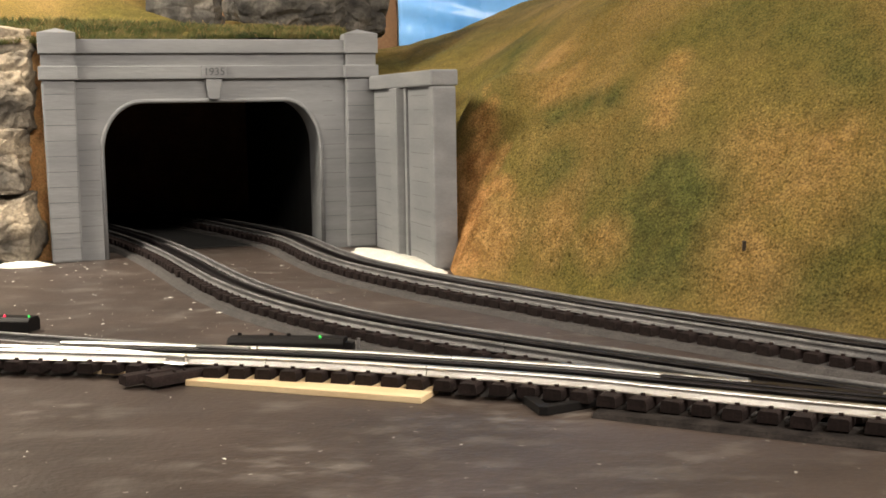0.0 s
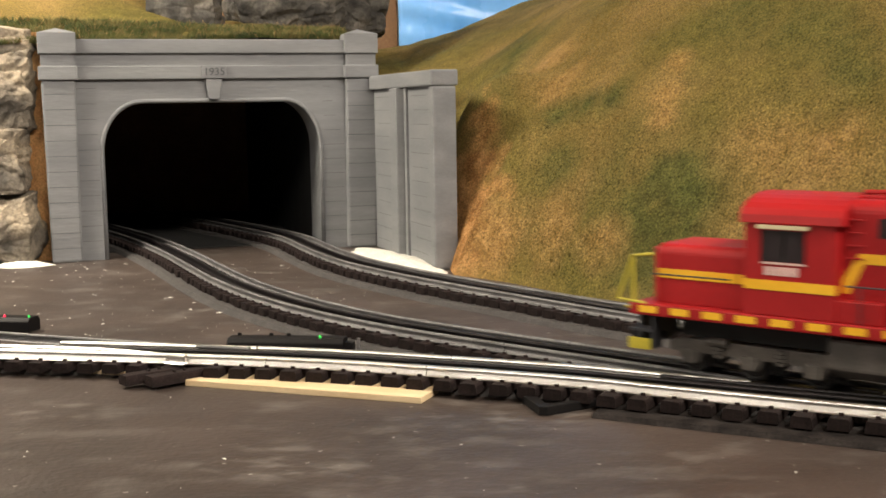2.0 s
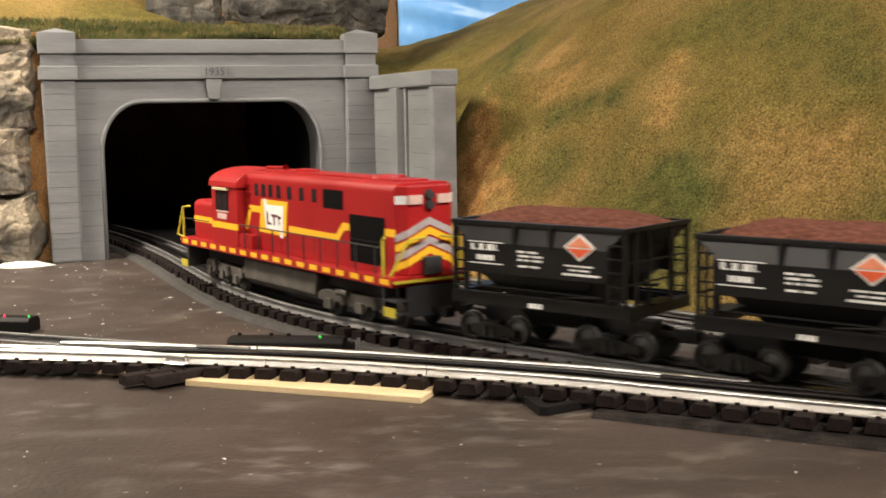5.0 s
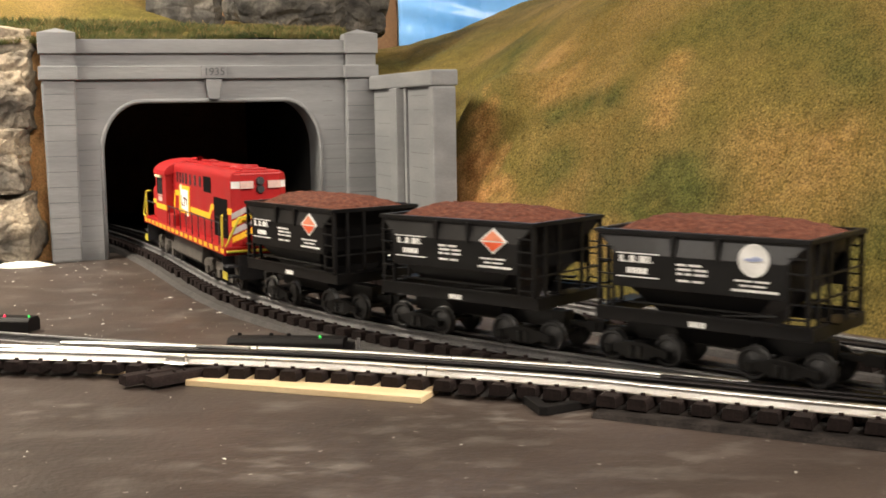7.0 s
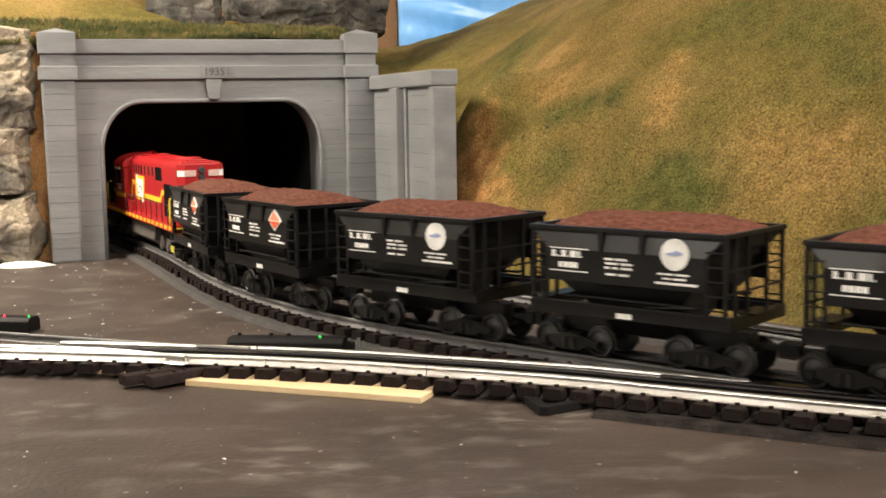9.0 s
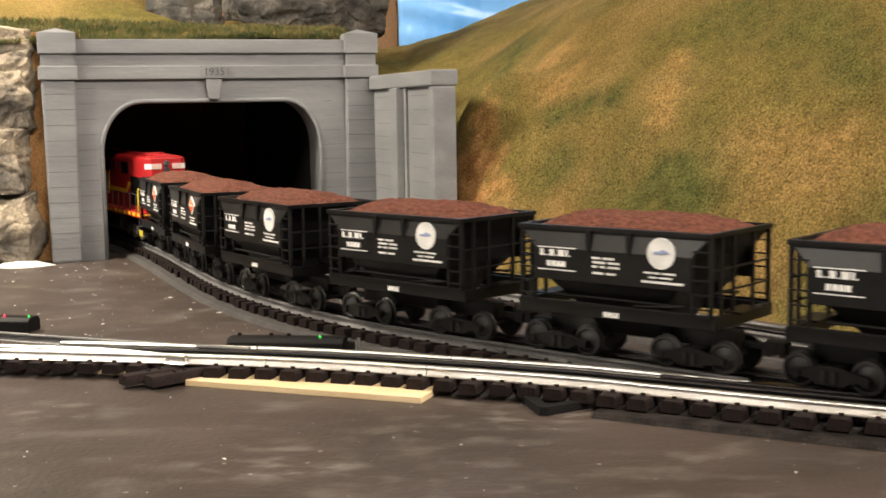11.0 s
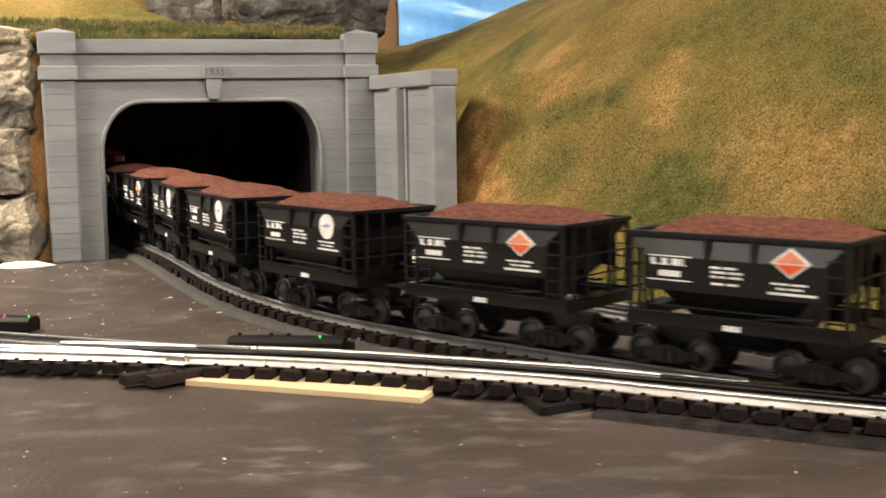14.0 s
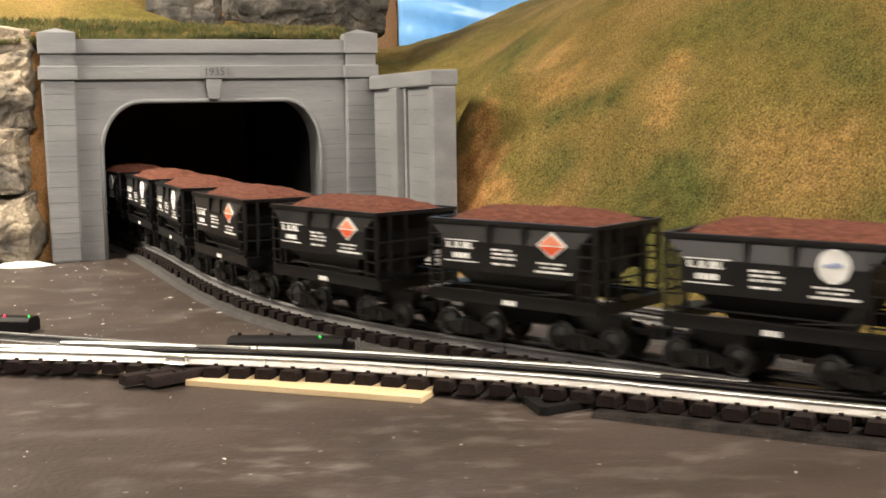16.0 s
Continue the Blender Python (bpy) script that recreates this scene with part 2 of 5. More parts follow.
def table_material():
    """Dark brown painted plywood with faint smears and white plaster specks."""
    m = bpy.data.materials.new("brown_painted_plywood")
    m.use_nodes = True
    nt = m.node_tree
    b = nt.nodes["Principled BSDF"]
    b.inputs["Roughness"].default_value = 0.5
    co = nt.nodes.new("ShaderNodeTexCoord")

    def ns(scale, detail, stretch=(1, 1, 1)):
        mp = nt.nodes.new("ShaderNodeMapping")
        mp.inputs["Scale"].default_value = stretch
        nt.links.new(co.outputs["Object"], mp.inputs[0])
        n = nt.nodes.new("ShaderNodeTexNoise")
        n.inputs["Scale"].default_value, n.inputs["Detail"].default_value = scale, detail
        nt.links.new(mp.outputs[0], n.inputs["Vector"])
        return n.outputs["Fac"]

    def ramp(fac, stops):
        r = nt.nodes.new("ShaderNodeValToRGB")
        while len(r.color_ramp.elements) < len(stops):
            r.color_ramp.elements.new(0.5)
        for e, (p, c) in zip(r.color_ramp.elements, stops):
            e.position, e.color = p, (*c, 1)
        nt.links.new(fac, r.inputs[0])
        return r.outputs[0]

    def mul(a, c):
        x = nt.nodes.new("ShaderNodeVectorMath")
        x.operation = "MULTIPLY"
        nt.links.new(a, x.inputs[0])
        nt.links.new(c, x.inputs[1])
        return x.outputs[0]

    base = ramp(ns(9, 6), [(0.35, (0.042, 0.0305, 0.0252)), (0.65, (0.067, 0.0495, 0.0415))])
    smear = ramp(ns(30, 12, (0.8, 1.2, 1)), [(0.55, (0, 0, 0)), (0.82, (0.22, 0.22, 0.22))])
    specks = ramp(ns(170, 4), [(0.69, (0, 0, 0)), (0.73, (0.75, 0.75, 0.75))])
    chalk = mul(ramp(ns(11, 3, (0.6, 1.1, 1)), [(0.52, (0, 0, 0)), (0.66, (1, 1, 1))]), ramp(ns(75, 6, (0.7, 1.3, 1)), [(0.5, (0, 0, 0)), (0.68, (0.2, 0.2, 0.2))]))
    scuff = ramp(ns(60, 4, (0.12, 3.2, 1)), [(0.62, (0, 0, 0)), (0.76, (0.08, 0.08, 0.08))])
    white = nt.nodes.new("ShaderNodeRGB")
    white.outputs[0].default_value = (0.42, 0.39, 0.35, 1)
    last = base
    for fac in (smear, scuff, chalk, specks):
        x = nt.nodes.new("ShaderNodeMix")
        x.data_type = "RGBA"
        nt.links.new(fac, x.inputs[0])
        nt.links.new(last, x.inputs[6])
        nt.links.new(white.outputs[0], x.inputs[7])
        last = x.outputs[2]
    nt.links.new(last, b.inputs["Base Color"])
    rr = nt.nodes.new("ShaderNodeMapRange")
    rr.inputs["To Min"].default_value, rr.inputs["To Max"].default_value = 0.38, 0.62
    nt.links.new(ns(22, 4), rr.inputs["Value"])
    nt.links.new(rr.outputs[0], b.inputs["Roughness"])
    bp = nt.nodes.new("ShaderNodeBump")
    bp.inputs["Distance"].default_value = 0.0005
    nt.links.new(ns(240, 4), bp.inputs["Height"])
    nt.links.new(bp.outputs[0], b.inputs["Normal"])
    return m


M_TURF = turf_material()
M_TABLE = table_material()


# ---------- mesh helpers ----------
class Geo:
    """Vertices and faces that are gathered and turned into one mesh."""

    def __init__(self):
        self.v, self.f = [], []

    def add(self, verts, faces):
        n = len(self.v)
        self.v += [tuple(p) for p in verts]
        self.f += [tuple(i + n for i in q) for q in faces]
        return self

    def box(self, x0, x1, y0, y1, z0, z1):
        vs = [(x, y, z) for z in (z0, z1) for y in (y0, y1) for x in (x0, x1)]
        return self.add(vs, [(0, 2, 3, 1), (4, 5, 7, 6), (0, 1, 5, 4), (1, 3, 7, 5), (3, 2, 6, 7), (2, 0, 4, 6)])

    def prism(self, outline, lo, hi, axis="y"):
        """An outline of (a, b) pulled along an axis. Axis y: a is x, b is z; x: a is y, b is z; z: a is x, b is y."""
        put = {"y": lambda a, b, c: (a, c, b), "x": lambda a, b, c: (c, a, b), "z": lambda a, b, c: (a, b, c)}[axis]
        n = len(outline)
        vs = [put(a, b, lo) for a, b in outline] + [put(a, b, hi) for a, b in outline]
        fs = [tuple(range(n))[::-1], tuple(range(n, 2 * n))] + [(i, (i + 1) % n, n + (i + 1) % n, n + i) for i in range(n)]
        return self.add(vs, fs)

    def tube(self, path, r, sides=8):
        path = [Vector(p) for p in path]
        vs, fs = [], []
        for i, p in enumerate(path):
            d = (path[min(i + 1, len(path) - 1)] - path[max(i - 1, 0)]).normalized()
            a = d.cross(Vector((0.31, 0.2, 0.93))).normalized()
            b = d.cross(a)
            vs += [p + r * (math.cos(2 * math.pi * k / sides) * a + math.sin(2 * math.pi * k / sides) * b) for k in range(sides)]
        for i in range(len(path) - 1):
            for k in range(sides):
                fs.append((i * sides + k, i * sides + (k + 1) % sides, (i + 1) * sides + (k + 1) % sides, (i + 1) * sides + k))
        fs += [tuple(range(sides)), tuple(range(len(vs) - sides, len(vs)))[::-1]]
        return self.add(vs, fs)

    def lathe(self, profile, centre, axis="y", sides=24):
        """A profile of (radius, along) turned round an axis through centre."""
        vs, fs, n = [], [], len(profile)
        for k in range(sides):
            a = 2 * math.pi * k / sides
            for r, h in profile:
                c, s = r * math.cos(a), r * math.sin(a)
                p = {"y": (c, h, s), "x": (h, c, s), "z": (c, s, h)}[axis]
                vs.append((p[0] + centre[0], p[1] + centre[1], p[2] + centre[2]))
        for k in range(sides):
            for j in range(n - 1):
                q = (k + 1) % sides
                fs.append((k * n + j, k * n + j + 1, q * n + j + 1, q * n + j))
        return self.add(vs, fs)

    def mesh(self, name, bevel=0.0, smooth=False):
        me = bpy.data.meshes.new(name)
        me.from_pydata(self.v, [], self.f)
        bm = bmesh.new()
        bm.from_mesh(me)
        bmesh.ops.remove_doubles(bm, verts=bm.verts, dist=1e-7)
        bmesh.ops.recalc_face_normals(bm, faces=bm.faces)
        if bevel:
            es = [e for e in bm.edges if len(e.link_faces) == 2 and e.calc_face_angle() > 0.6]
            bmesh.ops.bevel(bm, geom=es, offset=bevel, segments=2, profile=0.6, affect="EDGES", clamp_overlap=True)
        bm.to_mesh(me)
        bm.free()
        if smooth:
            for p in me.polygons:
                p.use_smooth = True
        return me


def part(name, geo, mat, parent=None, label="", bevel=0.0, smooth=False):
    me = geo if isinstance(geo, bpy.types.Mesh) else geo.mesh(name, bevel, smooth)
    if mat and not me.materials:
        me.materials.append(mat)
    ob = new(name, me)
    ob.parent = parent
    if label:
        ob["label"] = label
    return ob


def thing(name, label, category, m=None, group="", kind=""):
    ob = new(name)
    ob.empty_display_size = 0.02
    if m is not None:
        ob.matrix_world = m
    return tagged(ob, label, category, group, kind)


def letters(name, text, size, depth, mat, parent, m, label=""):
    cu = bpy.data.curves.new(name, "FONT")
    cu.body, cu.size, cu.extrude, cu.align_x, cu.align_y = text, size, depth, "CENTER", "CENTER"
    tmp = bpy.data.objects.new(name + "_text", cu)
    me = bpy.data.meshes.new_from_object(tmp)
    bpy.data.objects.remove(tmp)
    me.materials.clear()
    me.materials.append(mat)
    ob = new(name, me)
    ob.parent = parent
    ob.matrix_local = m
    if label:
        ob["label"] = label
    return ob


# ---------- the lines of the tracks ----------
SHRINK = 0.9745         # tracks and train, true to the raised road bed
HALF = 0.01474          # centre line to outer rail
BED = 0.004             # height of the road bed over the table
RAIL_TOP = 0.0125 + BED
TIE_TOP = 0.0062


class Line:
    """A line on the table from samples of x, y; s runs along it."""

    def __init__(self, xs, ys, s0=0.0):
        self.x, self.y = np.array(xs) * SHRINK, np.array(ys) * SHRINK
        self.s = s0 * SHRINK + np.concatenate([[0], np.cumsum(np.hypot(np.diff(self.x), np.diff(self.y)))])

    def at(self, s):
        x, y = np.interp(s, self.s, self.x), np.interp(s, self.s, self.y)
        e = 0.004
        lo, hi = max(s - e, self.s[0]), min(s + e, self.s[-1])
        dx = np.interp(hi, self.s, self.x) - np.interp(lo, self.s, self.x)
        dy = np.interp(hi, self.s, self.y) - np.interp(lo, self.s, self.y)
        n = math.hypot(dx, dy)
        return float(x), float(y), float(dx / n), float(dy / n)


def bent_line(x0, y0, heading, knots_s, knots_k, s_lo, s_hi):
    """Integrates curvature, given at knots, to both sides of the start."""
    h = 0.002
    out = {0: (x0, y0, heading)}
    for sign in (1, -1):
        x, y, a, s = x0, y0, heading, 0.0
        end = s_hi if sign > 0 else -s_lo
        i = 0
        while i * h < end:
            k = float(np.interp(s + sign * h / 2, knots_s, knots_k))
            am = a + sign * k * h / 2
            x, y, a, s = x + sign * h * math.cos(am), y + sign * h * math.sin(am), a + sign * k * h, s + sign * h
            i += 1
            out[sign * i] = (x, y, a)
    keys = sorted(out)
    return Line([out[k][0] for k in keys], [out[k][1] for k in keys], keys[0] * h)


def smooth_line(points, shift):
    """A smooth line through points, shifted to the left of its course."""
    p = np.array(points, float)
    xs, ys = [], []
    for i in range(len(p) - 1):
        a, b, c, d = p[max(i - 1, 0)], p[i], p[i + 1], p[min(i + 2, len(p) - 1)]
        for t in np.linspace(0, 1, 24, endpoint=False):
            q = 0.5 * ((2 * b) + (c - a) * t + (2 * a - 5 * b + 4 * c - d) * t * t + (3 * b - a - 3 * c + d) * t ** 3)
            xs.append(q[0]), ys.append(q[1])
    xs, ys = np.array(xs), np.array(ys)
    dx, dy = np.gradient(xs), np.gradient(ys)
    n = np.hypot(dx, dy)
    return Line(xs - shift * dy / n, ys + shift * dx / n)


CURVE = bent_line(-0.01815, 0.86603, radians(135.43), [-0.9, -0.75, -0.40, -0.333, -0.207, -0.081, 0.045, 0.171, 0.297, 0.423, 0.549, 0.675, 0.9],
                  [0.0, -0.45, -0.45, 0.3, -0.05, -0.28, -1.47, -1.02, -0.82, -0.12, 0.32, 0.38, 0.38], -3.2, 1.9)
BACK = smooth_line([(0.66, 0.43), (0.42, 0.618), (0.2785, 0.7475), (0.2035, 0.8325), (0.1358, 0.9098), (0.0974, 0.9568), (0.055, 1.0119), (0.0076, 1.0736),
                    (-0.0461, 1.1511), (-0.1062, 1.2547), (-0.1504, 1.3624), (-0.201, 1.5036), (-0.2608, 1.6131), (-0.36, 1.77), (-0.5, 1.95)], -HALF)
FRONT = smooth_line([(0.62, 0.411), (0.42, 0.513), (0.2247, 0.6107), (0.1281, 0.6620), (0.069, 0.6940), (-0.0162, 0.7288), (-0.0655, 0.7470), (-0.1246, 0.7640),
                     (-0.2176, 0.7845), (-0.2982, 0.8005), (-0.45, 0.828), (-0.7, 0.868)], -HALF)

# the shape of a rail: foot, web, head
RAIL_SHAPE = [(-0.0028, 0), (0.0028, 0), (0.0028, 0.0005), (0.0010, 0.0016), (0.0007, 0.0022), (0.0007, 0.0038), (0.0015, 0.0044), (0.0016, 0.0052), (0.0013, 0.0059), (0.0006, 0.0063),
              (-0.0006, 0.0063), (-0.0013, 0.0059), (-0.0016, 0.0052), (-0.0015, 0.0044), (-0.0007, 0.0038), (-0.0007, 0.0022), (-0.0010, 0.0016), (-0.0028, 0.0005)]

# the bright rails of the front track: round head over a web that spreads into the foot
TUBE_SHAPE = [(-0.0029, 0), (0.0029, 0), (0.0029, 0.0004), (0.0024, 0.0008), (0.0010, 0.0032), (0.0009, 0.0037), (0.0015, 0.0043), (0.0017, 0.0050), (0.0014, 0.0058), (0.0007, 0.0063),
              (-0.0007, 0.0063), (-0.0014, 0.0058), (-0.0017, 0.0050), (-0.0015, 0.0043), (-0.0009, 0.0037), (-0.0010, 0.0032), (-0.0024, 0.0008), (-0.0029, 0.0004)]


def sweep(line, s0, s1, offset, shape, z0, step=0.008):
    g, n, m = Geo(), max(2, int(abs(s1 - s0) / step) + 1), len(shape)
    vs, fs = [], []
    for s in np.linspace(s0, s1, n):
        x, y, dx, dy = line.at(s)
        for w, z in shape:
            vs.append((x - dy * (offset + w), y + dx * (offset + w), z0 + z))
    for i in range(n - 1):
        for j in range(m):
            fs.append((i * m + j, i * m + (j + 1) % m, (i + 1) * m + (j + 1) % m, (i + 1) * m + j))
    fs += [tuple(range(m))[::-1], tuple(range((n - 1) * m, n * m))]
    return g.add(vs, fs)


def tie_mesh(name, half, width, seed):
    rng = random.Random(seed)
    g = Geo()
    w, j = width / 2, lambda: rng.uniform(-0.0003, 0.0003)
    g.prism([(-w + j(), 0.0), (w + j(), 0.0), (w - 0.0003, TIE_TOP - 0.0012), (w - 0.001, TIE_TOP), (-w + 0.001, TIE_TOP), (-w + 0.0003, TIE_TOP - 0.0012)], -half, half, "y")
    # rail spikes
    for y in (-HALF, HALF):
        for e in (-0.0036, 0.0036):
            g.box(-0.0012, 0.0012, y + e - 0.0007, y + e + 0.0007, TIE_TOP - 0.0003, TIE_TOP + 0.0014)
    return g.mesh(name)


TIES = [tie_mesh("tie", 0.0250 + 0.0006 * k, 0.0112, k) for k in range(4)]
WIDE_TIES = [tie_mesh("tie", 0.0258 + 0.0010 * k, 0.0112, k) for k in range(4)]


def lay_track(name, label, line, s0, s1, steel, z0=0.0, spacing=0.0167, rails=None, bed=None, wide=None, skip=None):
    """Ties, two steel running rails and a blackened middle rail along a line."""
    t = thing(name, label, "track")
    t.location.z = z0
    rng = random.Random(len(name))
    for off, mat, a, b in rails or ((-HALF, steel, s0, s1), (0.0, M_RAIL_BLACK, s0, s1), (HALF, steel, s0, s1)):
        part("rail", sweep(line, a, b, off, TUBE_SHAPE if mat is M_RAIL else RAIL_SHAPE, TIE_TOP), mat, t, "blackened centre rail" if mat is M_RAIL_BLACK else "")
    if bed:
        part("roadbed", sweep(line, s0, s1, 0.0, [(-bed, -z0 + 0.0001), (bed, -z0 + 0.0001), (bed - 0.004, -0.0002), (-bed + 0.004, -0.0002)], 0.0, 0.012), M_BED, t, "thin dark rubber strip")
    s = s0 + 0.004
    while s < s1 - 0.004:
        if skip and skip[0] < s < skip[1]:
            s += spacing
            continue
        x, y, dx, dy = line.at(s)
        me = rng.choice(TIES)
        if wide and wide[0] < s < wide[1]:
            me = rng.choice(WIDE_TIES)
        if not me.materials:
            me.materials.append(M_TIE)
        o = part("tie", me, None, t)
        o.matrix_local = pose(x, y, 0, 0, 0, math.degrees(math.atan2(dy, dx)) + rng.uniform(-1.5, 1.5))
        s += spacing * rng.uniform(0.97, 1.03)
    return t


# ---------- structure ----------
tagged(part("ground", Geo().box(-2.2, 2.2, -0.6, 3.0, -0.018, 0.0), M_TABLE), "dark brown painted plywood layout table with pale smears", "table top", kind="structure")
tagged(part("floor", Geo().box(-3, 3, -3.2, 3.4, -0.95, -0.93), M_ROOM), "plain basement floor", "floor", kind="structure")
tagged(part("wall_north", Geo().box(-3, 3, 3.1, 3.2, -0.93, 1.6), M_ROOM), "plain basement wall", "wall", kind="structure")
tagged(part("wall_south", Geo().box(-3, 3, -3.1, -3.0, -0.93, 1.6), M_ROOM), "plain basement wall", "wall", kind="structure")
# unseen wall, whiter than the others to reflect light onto the car sides
tagged(part("wall_west", Geo().box(-2.9, -2.8, -3.0, 3.1, -0.93, 1.6), M_WHITEWALL), "plain basement wall", "wall", kind="structure")
tagged(part("wall_east", Geo().box(2.8, 2.9, -3.0, 3.1, -0.93, 1.6), M_ROOM), "plain basement wall", "wall", kind="structure")
tagged(part("ceiling", Geo().box(-3, 3, -3.2, 3.2, 1.42, 1.5), M_ROOM), "plain basement ceiling", "ceiling", kind="structure")

# ---------- tracks ----------
lay_track("curved_track", "three-rail model track curving over black ties into the tunnel", CURVE, -2.2, 0.98, M_RAIL_OLD, BED, bed=0.038,
          rails=((HALF, M_RAIL_OLD, -0.262, -0.0912), (HALF, M_RAIL_OLD, -0.0906, 0.98), (0.0, M_RAIL_BLACK, -2.2, 0.98), (-HALF, M_RAIL_OLD, -2.2, -0.1215), (HALF, M_RAIL_OLD, -2.2, -0.42), (-HALF, M_RAIL_OLD, -0.121, 0.98)))
lay_track("back_track", "three-rail model track beside the hill foot, black ties", BACK, 0.02, 1.85, M_RAIL_OLD, BED, bed=0.037)
FROG = 0.503
_ft = lay_track("front_track", "bright three-rail model track with turnouts on black ties", FRONT, 0.20, 1.36, M_RAIL, BED, spacing=0.0174, wide=(0.28, 0.66), skip=(0.838, 0.868), bed=0.016,
                rails=((HALF, M_RAIL, 0.20, 0.6886), (HALF, M_RAIL, 0.6892, 0.7975), (HALF, M_RAIL, 0.7981, 1.36), (0.0, M_RAIL_BLACK, 0.20, 1.36),
                       (-HALF, M_RAIL, 0.20, FROG - 0.07), (-HALF, M_RAIL, FROG, 0.684), (-HALF, M_RAIL, 0.6845, 0.815), (-HALF, M_RAIL, 0.8158, 0.955)))
# rails of the turnout to the spur, its guard rail and frog
part("rail", sweep(smooth_line([(-0.13, 0.7915), (-0.1468, 0.7967), (-0.2224, 0.8248), (-0.2763, 0.8461), (-0.3236, 0.8655), (-0.5, 0.939)], 0.0), 0.0, 0.36, 0.0, RAIL_SHAPE, TIE_TOP), M_RAIL_OLD, _ft)
part("rail", sweep(smooth_line([(-0.168, 0.7690), (-0.2163, 0.7922), (-0.2581, 0.8048), (-0.2986, 0.8140), (-0.42, 0.845)], 0.0), 0.0, 0.24, 0.0, RAIL_SHAPE, TIE_TOP), M_RAIL, _ft)
part("guard_rail", sweep(FRONT, FROG - 0.10, FROG + 0.05, -HALF + 0.0048, RAIL_SHAPE, TIE_TOP), M_RAIL_BLACK, _ft, "black guard rail")
part("frog", sweep(FRONT, FROG - 0.070, FROG, -HALF, [(-0.006, 0), (0.005, 0), (0.005, 0.0052), (-0.006, 0.0052)], TIE_TOP), M_RAIL_BLACK, _ft, "black plastic frog")
# long head-block ties that reach out towards the table
LONG_TIE = tie_mesh("long_tie", 0.036, 0.0105, 8)
LONG_TIE.materials.append(M_TIE)
for _x, _y in ((-0.1715, 0.7520), (-0.1545, 0.7480)):
    part("long_tie", LONG_TIE, None, _ft).matrix_local = pose(_x, _y, -0.0015, 0, 0, -49.0)
_throw = part("throw_bar", Geo().prism([(0.0405, 0.690), (0.0515, 0.6475), (0.0560, 0.6470), (0.0885, 0.6660), (0.0870, 0.6715), (0.0565, 0.6545), (0.0475, 0.6905)], -BED + 0.0002, 0.0012, "z"), M_BOXBLACK, _ft, "flat black throw bar", bevel=0.0005)
part("roadbed", sweep(FRONT, 0.20, 0.575, 0.0, [(-0.02, -BED + 0.0002), (0.0405, -BED + 0.0002), (0.0385, -0.0012), (-0.02, -0.0012)], 0.0, 0.012), M_BED_DARK, _ft, "thin dark rubber strip")

# ---------- tunnel portal ----------
PORTAL = pose(-0.451, 1.3714, 0, 0, 0, 18.03)       # x along the face, -y to the tracks


